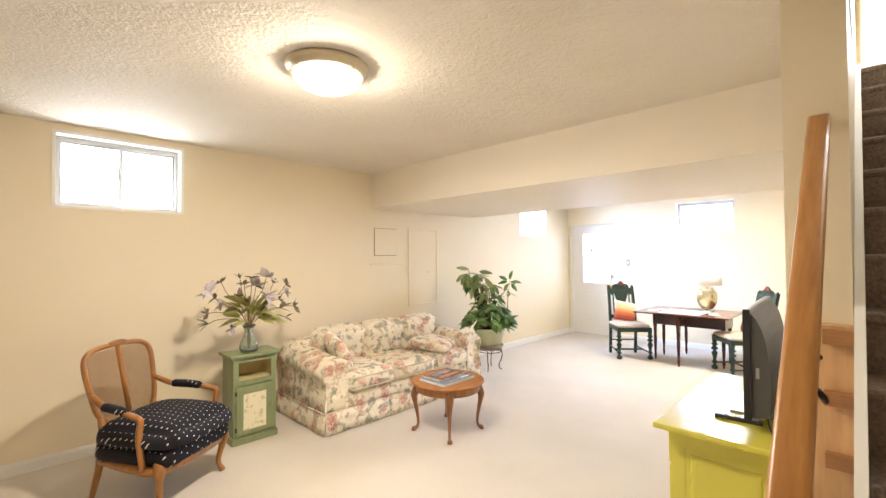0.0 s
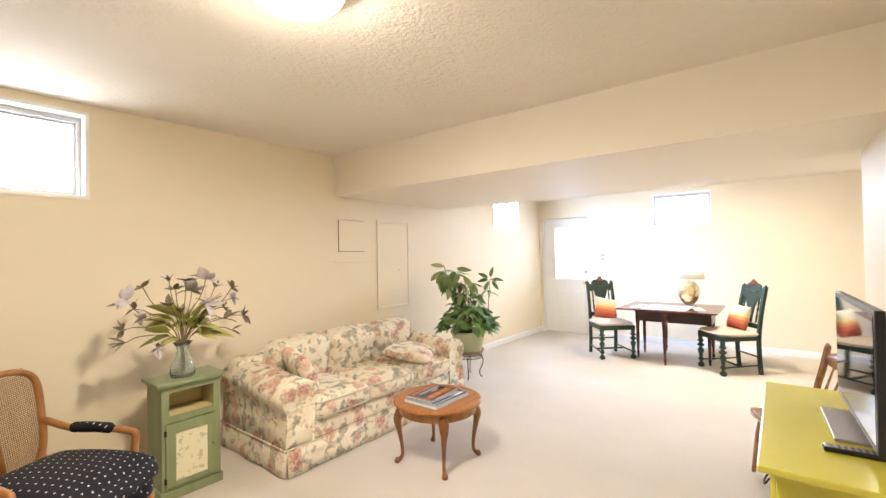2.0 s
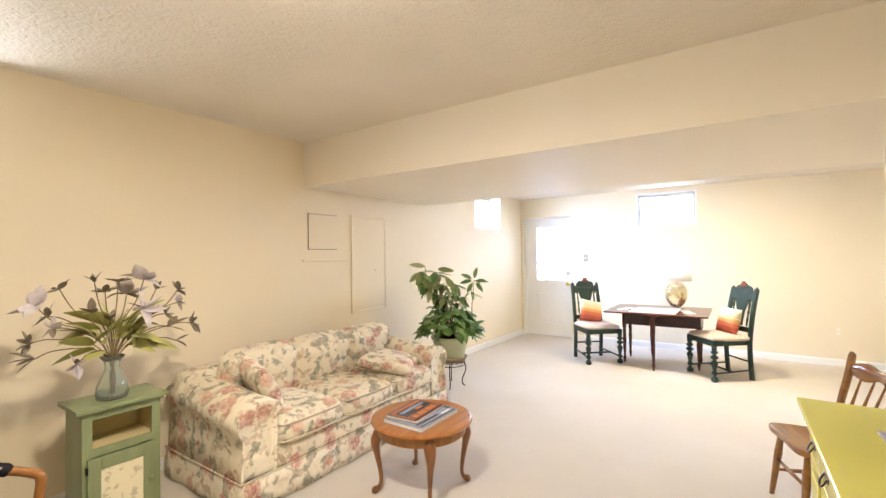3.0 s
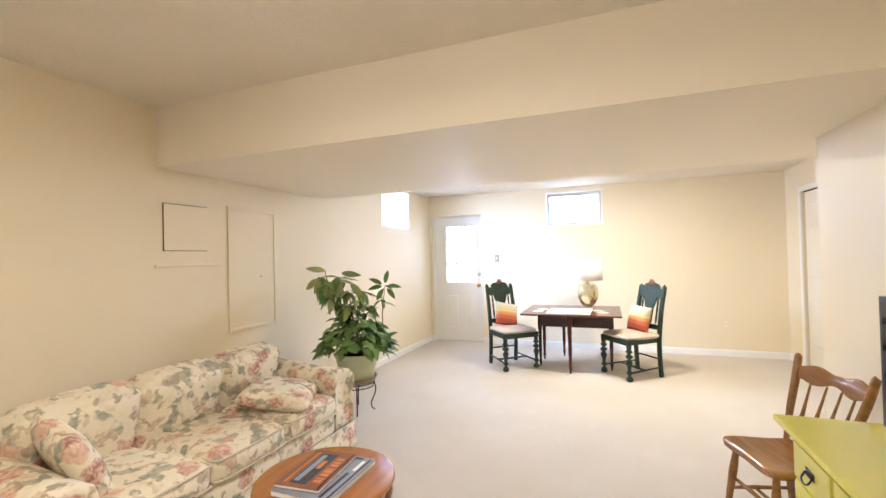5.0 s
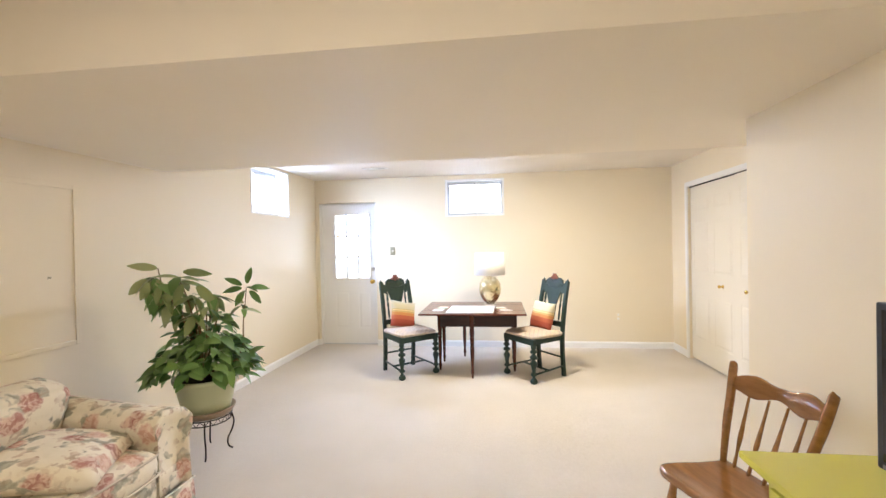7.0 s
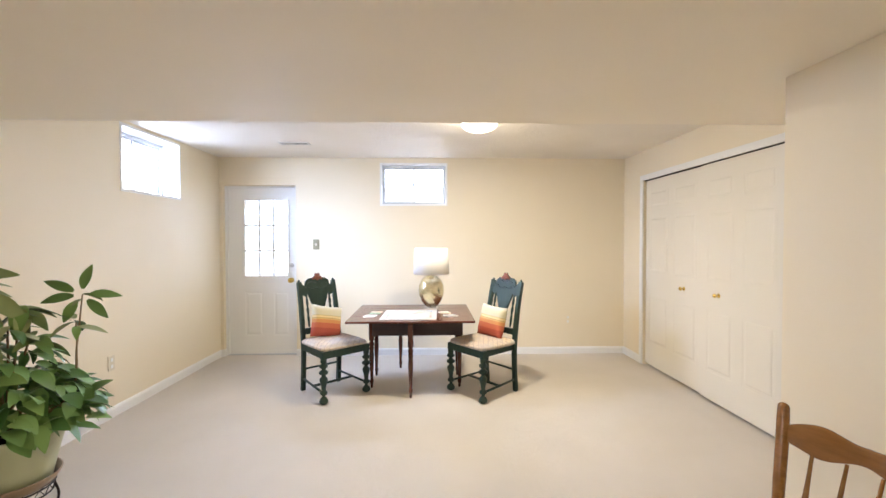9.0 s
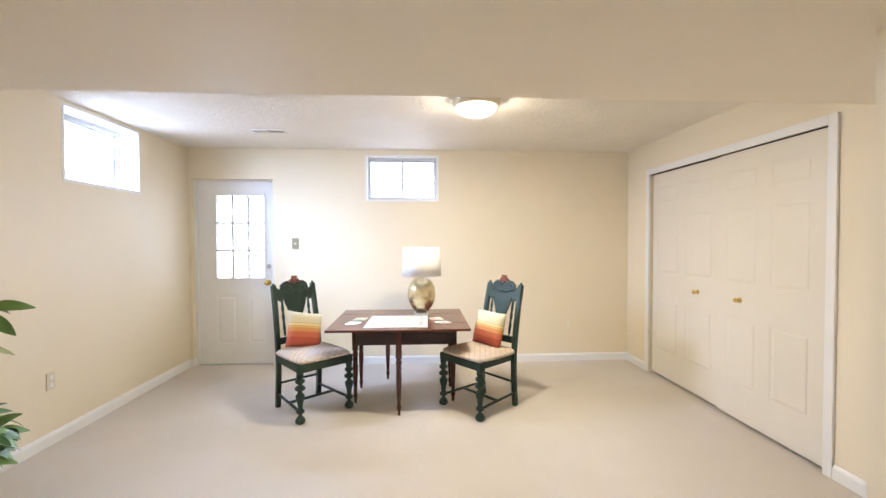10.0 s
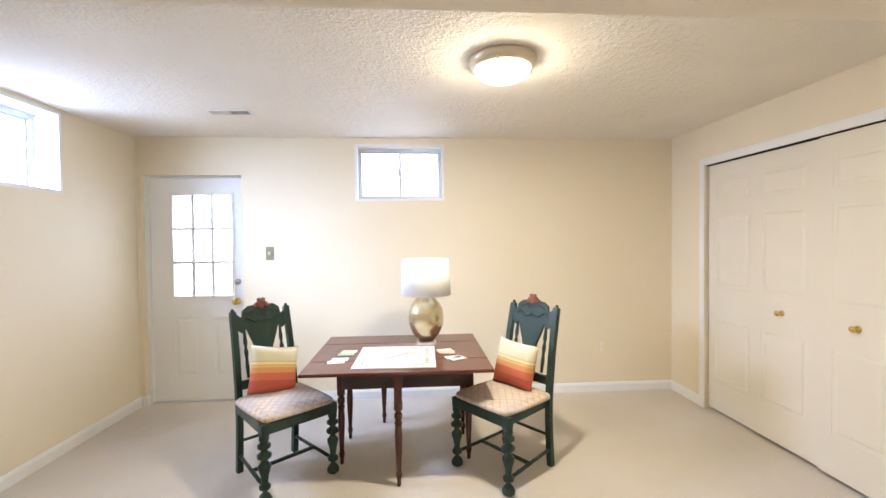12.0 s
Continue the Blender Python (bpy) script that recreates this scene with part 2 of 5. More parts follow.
base(m, mixed(m, math_node(m, "MULTIPLY", bloom, 0.84), c, rosecol))
bump(m, math_node(m, "ADD", noise_out(m, v, 7, 3), math_node(m, "MULTIPLY", noise_out(m, v, 300, 1), 0.05)), 0.6, 0.03)

M["welt"] = painted("cream welt cord", (0.58, 0.50, 0.38), (0.70, 0.62, 0.50), 0.8, 0.2)

# navy seat cloth with rows of pale dots
m = M["navy"] = material("navy dotted cloth", (0.02, 0.02, 0.035), 0.75, 0, 0.25)
v = coords(m, (25, 25, 25))
sp = nd(m, "ShaderNodeSeparateXYZ")
link(m, v, sp.inputs["Vector"])
sx = math_node(m, "ADD", math_node(m, "FRACT", sp.outputs["X"]), -0.5)
row = math_node(m, "MULTIPLY", math_node(m, "FLOOR", sp.outputs["X"]), 0.5)
sy = math_node(m, "ADD", math_node(m, "FRACT", math_node(m, "ADD", math_node(m, "ADD", sp.outputs["Y"], math_node(m, "MULTIPLY", sp.outputs["Z"], 0.8)), row)), -0.5)
d2 = math_node(m, "ADD", math_node(m, "MULTIPLY", math_node(m, "MULTIPLY", sx, sx), 1.2), math_node(m, "MULTIPLY", math_node(m, "MULTIPLY", sy, sy), 1.0))
base(m, mixed(m, below(d2, 0.016, 0.006), (0.013, 0.012, 0.017), (0.60, 0.58, 0.55)))

# woven diamond seat cloth
m = M["tapestry"] = material("woven diamond cloth", (0.6, 0.5, 0.4), 0.85, 0, 0.2)
v = coords(m, (17, 17, 17))
sp = nd(m, "ShaderNodeSeparateXYZ")
link(m, v, sp.inputs["Vector"])
da = math_node(m, "FRACT", math_node(m, "ADD", sp.outputs["X"], sp.outputs["Y"]))
db = math_node(m, "FRACT", math_node(m, "SUBTRACT", sp.outputs["X"], sp.outputs["Y"]))
line = math_node(m, "MAXIMUM", below(da, 0.22, 0.04), below(db, 0.22, 0.04))
c = mixed(m, line, (0.64, 0.50, 0.34), (0.40, 0.29, 0.23))
c = mixed(m, ramp(m, noise_out(m, v, 0.35, 4, 0.7), [(0.42, (0.75, 0.75, 0.75)), (0.60, (0, 0, 0))]), c, (0.44, 0.40, 0.40))
base(m, mixed(m, math_node(m, "MULTIPLY", noise_out(m, v, 1.4, 3), 0.6), c, (0.66, 0.55, 0.42)))
bump(m, noise_out(m, v, 3.0, 3), 0.5, 0.006)

# striped cushion
m = M["stripes"] = material("sunset striped cotton", (0.7, 0.3, 0.1), 0.85, 0, 0.2)
v = coords(m)
sp = nd(m, "ShaderNodeSeparateXYZ")
link(m, v, sp.inputs["Vector"])
zz = math_node(m, "ADD", math_node(m, "MULTIPLY", sp.outputs["Z"], 3.0), 0.5)
r = nd(m, "ShaderNodeValToRGB")
r.color_ramp.interpolation = "CONSTANT"
stops = [(0, (0.60, 0.36, 0.15)), (0.06, (0.44, 0.10, 0.065)), (0.30, (0.54, 0.15, 0.08)), (0.43, (0.62, 0.28, 0.11)), (0.53, (0.66, 0.44, 0.17)),
         (0.56, (0.50, 0.36, 0.16)), (0.58, (0.74, 0.58, 0.30)), (0.63, (0.52, 0.42, 0.22)), (0.65, (0.60, 0.54, 0.37)), (0.86, (0.58, 0.54, 0.41))]
while len(r.color_ramp.elements) < len(stops):
    r.color_ramp.elements.new(0.5)
for e, (p, col) in zip(r.color_ramp.elements, stops):
    e.position, e.color = p, (*col, 1)
link(m, zz, r.inputs["Fac"])
base(m, r.outputs["Color"])
bump(m, noise_out(m, v, 220, 2), 0.2, 0.002)

# woven cane
m = M["cane"] = wooded("cane strand", (0.24, 0.12, 0.045), (0.40, 0.22, 0.09), "z", 0.5)

# the long leaves' pale green has the sheen of daylight in its colour
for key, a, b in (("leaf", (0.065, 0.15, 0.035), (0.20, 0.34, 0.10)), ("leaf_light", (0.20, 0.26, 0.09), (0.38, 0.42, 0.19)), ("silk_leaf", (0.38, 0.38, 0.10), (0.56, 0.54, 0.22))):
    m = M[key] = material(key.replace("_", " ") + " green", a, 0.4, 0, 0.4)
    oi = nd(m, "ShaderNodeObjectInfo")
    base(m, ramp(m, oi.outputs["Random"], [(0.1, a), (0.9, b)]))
M["petal"] = painted("dusty lilac silk", (0.40, 0.33, 0.32), (0.66, 0.60, 0.60), 0.8, 0.2)
M["petal_dark"] = painted("faded mauve silk", (0.15, 0.125, 0.09), (0.32, 0.26, 0.18), 0.8, 0.2)
M["stem"] = painted("brown stem", (0.20, 0.14, 0.07), (0.28, 0.20, 0.10), 0.7, 0.2)
m = M["tile"] = material("cream floral tile", (0.72, 0.66, 0.44), 0.4)
v = coords(m)
base(m, mixed(m, ramp(m, noise_out(m, v, 26, 4, 0.7), [(0.56, (0, 0, 0)), (0.60, (1, 1, 1))]), (0.80, 0.74, 0.54), (0.56, 0.51, 0.36)))


# ---- mesh helpers ----
def part(name, bm, mat, parent=None, label="", smooth=False, m=None, kind=""):
    me = bpy.data.meshes.new(name)
    bm.normal_update()
    if smooth:
        for f in bm.faces:
            f.smooth = True
    bm.to_mesh(me)
    bm.free()
    for k in (mat if isinstance(mat, (list, tuple)) else [mat]):
        me.materials.append(M[k])
    ob = new(name, me)
    if parent:
        ob.parent = parent
    if m:
        ob.matrix_basis = m
    return tagged(ob, label, kind=kind)


def thing(name, label, category, m=None, group=""):
    ob = new(name)
    ob.empty_display_size = 0.1
    if m:
        ob.matrix_basis = m
    return tagged(ob, label, category, group)


def structure(name, bm, mat, label="", smooth=False):
    return part(name, bm, mat, None, label, smooth, kind="structure")


def box(bm, a, b, bevel=0.0):
    r = bmesh.ops.create_cube(bm, size=1)
    lo, hi = [min(p, q) for p, q in zip(a, b)], [max(p, q) for p, q in zip(a, b)]
    for v in r["verts"]:
        v.co = Vector([(l + h) / 2 + c * (h - l) for l, h, c in zip(lo, hi, v.co)])
    if bevel:
        es = list({e for v in r["verts"] for e in v.link_edges})
        bmesh.ops.bevel(bm, geom=es, offset=bevel, segments=2, affect="EDGES", profile=0.6)
    return bm


def boxes(*list_of, bevel=0.0):
    bm = bmesh.new()
    for a, b in list_of:
        box(bm, a, b, bevel)
    return bm


def lathe(bm, profile, at=(0, 0), sides=16, m=None):
    """profile: (radius, z) from bottom to top."""
    rings = []
    for r, z in profile:
        rings.append([bm.verts.new((at[0] + r * math.cos(a), at[1] + r * math.sin(a), z)) for a in np.linspace(0, 2 * math.pi, sides, endpoint=False)])
    for p, q in zip(rings, rings[1:]):
        for i in range(sides):
            bm.faces.new((p[i], p[(i + 1) % sides], q[(i + 1) % sides], q[i]))
    bm.faces.new(rings[0][::-1])
    bm.faces.new(rings[-1])
    if m:
        bmesh.ops.transform(bm, matrix=m, verts=[v for g in rings for v in g])
    return bm


def tube(bm, pts, radius, sides=8, squash=1.0, phase=0.0):
    """A round bar along points; radius may be a list."""
    pts = [Vector(p) for p in pts]
    rad = [float(r) for r in radius] if isinstance(radius, (list, tuple)) else [radius] * len(pts)
    rings, up = [], None
    for i, p in enumerate(pts):
        d = (pts[min(i + 1, len(pts) - 1)] - pts[max(i - 1, 0)]).normalized()
        if up is None:
            up = Vector((0, 0, 1)) if abs(d.z) < 0.9 else Vector((0, 1, 0))
        s = d.cross(up).normalized()
        up = s.cross(d).normalized()
        rings.append([bm.verts.new(p + rad[i] * (s * math.cos(a) + up * math.sin(a) * squash)) for a in phase + np.linspace(0, 2 * math.pi, sides, endpoint=False)])
    for a, b in zip(rings, rings[1:]):
        for i in range(sides):
            bm.faces.new((a[i], a[(i + 1) % sides], b[(i + 1) % sides], b[i]))
    bm.faces.new(rings[0][::-1])
    bm.faces.new(rings[-1])
    return bm


def smooth_path(pts, n=6):
    """Points of a Catmull-Rom curve through pts."""
    p = [Vector(q) for q in pts]
    p = [2 * p[0] - p[1]] + p + [2 * p[-1] - p[-2]]
    out = []
    for i in range(1, len(p) - 2):
        for k in range(n):
            t = k / n
            out.append(0.5 * (2 * p[i] + (p[i + 1] - p[i - 1]) * t + (2 * p[i - 1] - 5 * p[i] + 4 * p[i + 1] - p[i + 2]) * t * t
                              + (3 * p[i] - p[i - 1] - 3 * p[i + 1] + p[i + 2]) * t ** 3))
    return out + [p[-2]]


def slab(bm, outline, thick, m=None):
    """A board of the outline (x, z), from y = 0 to y = thick."""
    a = [bm.verts.new((x, 0, z)) for x, z in outline]
    b = [bm.verts.new((x, thick, z)) for x, z in outline]
    bm.faces.new(a), bm.faces.new(b[::-1])
    for i in range(len(a)):
        j = (i + 1) % len(a)
        bm.faces.new((a[j], a[i], b[i], b[j]))
    bmesh.ops.recalc_face_normals(bm, faces=bm.faces)
    if m:
        bmesh.ops.transform(bm, matrix=m, verts=a + b)
    return bm


def pillow(bm, size, m=None, power=0.35, n=12, thin=0.12):
    """A stuffed cushion: full in the middle, thin and slightly drawn in at its edges."""
    w, d, h = size
    grid = {}
    for side in (1, -1):
        for i in range(n + 1):
            for j in range(n + 1):
                u, v = 2 * i / n - 1, 2 * j / n - 1
                edge = i in (0, n) or j in (0, n)
                if side == -1 and edge:
                    grid[side, i, j] = grid[1, i, j]
                    continue
                full = ((1 - u * u) * (1 - v * v)) ** power
                pinch = 1 - 0.07 * (1 - abs(u) ** 2) * abs(v) ** 3
                pinch2 = 1 - 0.07 * (1 - abs(v) ** 2) * abs(u) ** 3
                wob = 0.012 * noise.noise(Vector((u * 2.1, v * 2.1, side * 3 + w)))
                grid[side, i, j] = bm.verts.new((u * w / 2 * pinch2, v * d / 2 * pinch, 0 if edge else side * (h / 2 * full + wob * full)))
    made = set(grid.values())
    for side in (1, -1):
        for i in range(n):
            for j in range(n):
                q = [grid[side, i, j], grid[side, i + 1, j], grid[side, i + 1, j + 1], grid[side, i, j + 1]]
                bm.faces.new(q if side == 1 else q[::-1])
    if m:
        bmesh.ops.transform(bm, matrix=m, verts=list(made))
    return bm


def puff(bm, a, b, r=0.06, n=6, bulge=0.02, m=None):
    """In an empty bmesh: a padded block with round edges and slightly bulging faces."""
    lo, hi = Vector([min(p, q) for p, q in zip(a, b)]), Vector([max(p, q) for p, q in zip(a, b)])
    bmesh.ops.create_cube(bm, size=2)
    bmesh.ops.subdivide_edges(bm, edges=bm.edges[:], cuts=n, use_grid_fill=True)
    allv = bm.verts[:]
    c, half = (lo + hi) / 2, (hi - lo) / 2
    for v in allv:
        u = v.co.copy()
        f = Vector([k * (1.5 - 0.5 * k * k) if abs(k) < 1 else k for k in u])
        p = Vector([k * h for k, h in zip(f, half)])
        rr = min(r, *half)
        core = Vector([max(-(h - rr), min(h - rr, k)) for k, h in zip(p, half)])
        d = p - core
        if d.length > 1e-6:
            p = core + d.normalized() * rr
        for ax in range(3):
            o = [k for k in range(3) if k != ax]
            p[ax] += math.copysign(bulge, u[ax]) * (abs(u[ax]) > 0.999) * (1 - u[o[0]] ** 2) * (1 - u[o[1]] ** 2)
        v.co = c + p
    if m:
        bmesh.ops.transform(bm, matrix=m, verts=allv)
    return bm


def framed_panel(bm, a, b, axis, out, depth=0.012, edge=0.028):
    """A raised field with a sloping border: a, b opposite corners on the face; axis: the face's normal axis; out: sign."""
    lo, hi = [min(p, q) for p, q in zip(a, b)], [max(p, q) for p, q in zip(a, b)]
    o = [k for k in range(3) if k != axis]
    rings = []
    for inset, h in ((0, 0.0), (0.008, -depth * 0.9), (edge, depth * 0.1), (edge + 0.012, depth * 0.25)):
        ring = []
        for s, t in ((0, 0), (1, 0), (1, 1), (0, 1)):
            p = [0, 0, 0]
            p[axis] = a[axis] + out * (h + 0.001)
            p[o[0]] = lo[o[0]] + inset if s == 0 else hi[o[0]] - inset
            p[o[1]] = lo[o[1]] + inset if t == 0 else hi[o[1]] - inset
            ring.append(bm.verts.new(p))
        rings.append(ring)
    for p, q in zip(rings, rings[1:]):
        for i in range(4):
            bm.faces.new((p[i], p[(i + 1) % 4], q[(i + 1) % 4], q[i]))
    bm.faces.new(rings[-1])
    bmesh.ops.recalc_face_normals(bm, faces=bm.faces)
    return bm


# ---- the shell ----
ST_Y0, ST_Y1, RISE, RUN, ST_X = -0.38, 0.532, 0.182, 0.23, 0.73
TOP = 4.9
structure("floor", boxes(((BACK_X - 0.2, SOUTH_Y - 0.2, -0.2), (FAR_X + 0.6, LEFT_Y + 0.3, 0))), "carpet", "pale beige cut pile carpet over the whole basement floor")
# left wall with two windows
W1, W2 = (0.43, 1.26, 1.825, 2.385), (6.215, 7.06, 1.80, 2.362)
y0, y1 = LEFT_Y, LEFT_Y + 0.28
structure("wall_north", boxes(((BACK_X, y0, 0), (W1[0], y1, 2.6)), ((W1[0], y0, 0), (W1[1], y1, W1[2])), ((W1[0], y0, W1[3]), (W1[1], y1, 2.6)),
                              ((W1[1], y0, 0), (W2[0], y1, 2.6)), ((W2[0], y0, 0), (W2[1], y1, W2[2])), ((W2[0], y0, W2[3]), (W2[1], y1, 2.6)),
                              ((W2[1], y0, 0), (FAR_X + 0.5, y1, 2.6))), "wall", "pale yellow painted basement wall")
# far wall with a window and the recessed outer door
W3 = (1.92, 2.735, 1.81, 2.325)
D = (3.74, 4.605, 2.05)
x0, x1 = FAR_X, FAR_X + 0.3
structure("wall_east", boxes(((x0, CLOSET_Y - 0.3, 0), (x1, W3[0], 2.6)), ((x0, W3[0], 0), (x1, W3[1], W3[2])), ((x0, W3[0], W3[3]), (x1, W3[1], 2.6)),
                             ((x0, W3[1], 0), (x1, D[0], 2.6)), ((x0, D[0], D[2]), (x1, D[1], 2.6)), ((x0, D[1], 0), (x1, LEFT_Y - 0.001, 2.6))), "wall", "pale yellow painted end wall")
# closet wall, return and wall beside the stairs
C = (5.42, 7.37, 2.055)
structure("wall_closet", boxes(((STUB_X, CLOSET_Y, 0), (C[0], CLOSET_Y - 0.12, 2.6)), ((C[0], CLOSET_Y, C[2]), (C[1], CLOSET_Y - 0.12, 2.6)),
                               ((C[1], CLOSET_Y, 0), (FAR_X - 0.001, CLOSET_Y - 0.12, 2.6))), "wall", "pale yellow wall around the closet")
structure("closet_interior", boxes(((C[0] - 0.1, CLOSET_Y - 0.72, 0), (C[1] + 0.1, CLOSET_Y - 0.7, 2.5)), ((C[0] - 0.12, CLOSET_Y - 0.72, 0), (C[0] - 0.1, CLOSET_Y - 0.125, 2.5)),
                                   ((C[1] + 0.1, CLOSET_Y - 0.72, 0), (C[1] + 0.12, CLOSET_Y - 0.125, 2.5)), ((C[0] - 0.1, CLOSET_Y - 0.7, 2.48), (C[1] + 0.1, CLOSET_Y - 0.125, 2.5))), "dark")
structure("wall_stub", boxes(((STUB_X - 0.12, TV_Y - 0.165, 0), (STUB_X, CLOSET_Y - 0.12, 2.6))), "wall", "short return wall beside the closet")
structure("wall_south", boxes(((WALL_END, TV_Y - 0.165, 0), (STUB_X, TV_Y, TOP))), "wall", "pale yellow wall between the room and the stairs")
structure("stairwell_wall", boxes(((BACK_X, SOUTH_Y + 0.1, 0), (5.0, SOUTH_Y - 0.1, TOP)), ((4.9, SOUTH_Y + 0.1, 2.5), (5.0, ST_Y0 + 0.1, TOP)), ((4.9, 0.5, 2.5), (5.0, TV_Y, TOP)),
                                  ((4.9, ST_Y0 + 0.1, 2.5), (5.0, 0.5, 2.56)), ((4.9, ST_Y0 + 0.1, 4.62), (5.0, 0.5, TOP)),
                                  ((BACK_X, TV_Y - 0.165, 2.6), (WALL_END, TV_Y, TOP)), ((STUB_X, TV_Y - 0.165, 2.6), (4.9, TV_Y, TOP)),
                                  ((BACK_X - 0.1, SOUTH_Y - 0.1, 2.6), (BACK_X, TV_Y, TOP)), ((BACK_X, SOUTH_Y, TOP), (5.0, TV_Y, TOP + 0.1))), "wall", "pale yellow stairwell walls")
structure("wall_west", boxes(((BACK_X - 0.15, SOUTH_Y - 0.1, 0), (BACK_X, LEFT_Y + 0.28, 2.6))), "wall", "plain yellow wall behind the starting point")
# ceilings and the dropped beam
structure("ceiling", boxes(((BACK_X, TV_Y - 0.165, CEIL), (BEAM_A, LEFT_Y, CEIL + 0.16)), ((BEAM_A, TV_Y, CEIL + 0.02), (BEAM_B, LEFT_Y, CEIL + 0.16))), "ceiling", "cream ceiling with a rough knockdown texture")
structure("ceiling_far", boxes(((BEAM_B, CLOSET_Y, CEIL_FAR), (FAR_X, LEFT_Y, CEIL_FAR + 0.16))), "ceiling", "cream ceiling with a rough knockdown texture")
structure("beam", boxes(((BEAM_A, TV_Y, BEAM_Z), (STUB_X, LEFT_Y, CEIL + 0.02)), ((STUB_X, CLOSET_Y, BEAM_Z), (BEAM_B, LEFT_Y, CEIL + 0.02))), "beam", "broad boxed-in duct that drops below the ceiling")


def baseboard(a, b, normal):
    a, b, nrm = Vector((*a, 0)), Vector((*b, 0)), Vector((*normal, 0))
    bm = bmesh.new()
    prof = [(0, 0), (0.014, 0), (0.014, 0.062), (0.009, 0.074), (0.004, 0.082), (0, 0.084)]
    rows = [[bm.verts.new(p + nrm * d + Vector((0, 0, z))) for d, z in prof] for p in (a, b)]
    for i in range(len(prof)):
        j = (i + 1) % len(prof)
        bm.faces.new((rows[0][i], rows[0][j], rows[1][j], rows[1][i]))
    bm.faces.new(rows[0]), bm.faces.new(rows[1][::-1])
    bmesh.ops.recalc_face_normals(bm, faces=bm.faces)
    structure("baseboard", bm, "trim", "white painted baseboard")


baseboard((BACK_X, LEFT_Y), (FAR_X, LEFT_Y), (0, -1))
baseboard((FAR_X, CLOSET_Y), (FAR_X, D[0]), (-1, 0))
baseboard((FAR_X, D[1]), (FAR_X, LEFT_Y), (-1, 0))
baseboard((FAR_X, D[1]), (FAR_X + 0.08, D[1]), (0, -1))
baseboard((C[1] + 0.055, CLOSET_Y), (FAR_X, CLOSET_Y), (0, 1))
baseboard((STUB_X, CLOSET_Y), (C[0] - 0.055, CLOSET_Y), (0, 1))
baseboard((STUB_X, CLOSET_Y), (STUB_X, TV_Y), (1, 0))
baseboard((WALL_END, TV_Y), (STUB_X + 0.014, TV_Y), (0, 1))
baseboard((BACK_X, SOUTH_Y + 0.1), (BACK_X, LEFT_Y), (1, 0))


# ---- windows ----
def window(name, x0, x1, z0, z1, m, deep=0.13):
    """A sliding window in a reveal; local x along the wall, y outwards."""
    w = thing(name, "small sliding basement window with a grey metal frame, daylight behind", "window", m)
    w["kind"] = "structure"
    t = 0.022
    part("window_reveal", boxes(((x0, -0.004, z0), (x0 + t, deep + 0.06, z1)), ((x1 - t, -0.004, z0), (x1, deep + 0.06, z1)),
                                ((x0 + t, -0.004, z0), (x1 - t, deep + 0.06, z0 + t)), ((x0 + t, -0.004, z1 - t), (x1 - t, deep + 0.06, z1))), "trim", w, "white painted reveal")
    a0, a1, b0, b1, f = x0 + t, x1 - t, z0 + t, z1 - t, 0.02
    part("window_frame", boxes(((a0, deep, b0), (a0 + f, deep + 0.05, b1)), ((a1 - f, deep, b0), (a1, deep + 0.05, b1)),
                               ((a0 + f, deep, b0), (a1 - f, deep + 0.05, b0 + f)), ((a0 + f, deep, b1 - f * 1.6), (a1 - f, deep + 0.05, b1))), "alu", w, "grey metal frame")
    mid = (a0 + a1) / 2
    for k, (p, q) in enumerate(((a0 + f, mid + 0.012), (mid - 0.012, a1 - f))):
        yy = deep + 0.012 + 0.018 * k
        g = 0.014
        part("sash", boxes(((p, yy, b0 + f), (p + g, yy + 0.014, b1 - f * 1.6)), ((q - g, yy, b0 + f), (q, yy + 0.014, b1 - f * 1.6)),
                           ((p + g, yy, b0 + f), (q - g, yy + 0.014, b0 + f + g)), ((p + g, yy, b1 - f * 1.6 - g), (q - g, yy + 0.014, b1 - f * 1.6))), "alu", w)
        pane = part("pane", boxes(((p + g, yy + 0.005, b0 + f + g), (q - g, yy + 0.009, b1 - f * 1.6 - g))), "glass", w)
        pane.visible_shadow = False
    part("latch", boxes(((mid - 0.02, deep + 0.002, (b0 + b1) / 2 - 0.02), (mid - 0.008, deep + 0.012, (b0 + b1) / 2 + 0.02))), "silver", w)
    return w


window("window_1", W1[0], W1[1], W1[2], W1[3], pose(0, LEFT_Y, 0), 0.10)
window("window_2", W2[0], W2[1], W2[2], W2[3], pose(0, LEFT_Y, 0), 0.16)
window("window_3", -W3[1], -W3[0], W3[2], W3[3], pose(FAR_X, 0, 0, 0, 0, -90), 0.07)
structure("backdrop", boxes(((W1[0] - 1.5, LEFT_Y + 0.85, 1.0), (W2[1] + 1.6, LEFT_Y + 0.87, 3.6))), "outside", "pale overexposed daylight outside the windows")
structure("backdrop", boxes(((FAR_X + 1.6, 0.5, 0), (FAR_X + 1.62, 6.2, 4.5))), "outside", "pale overexposed daylight outside the door")
structure("backdrop", boxes(((6.2, -1.6, 2.4), (6.22, 2.0, 5.6))), "outside", "pale daylight beyond the upper doorway")

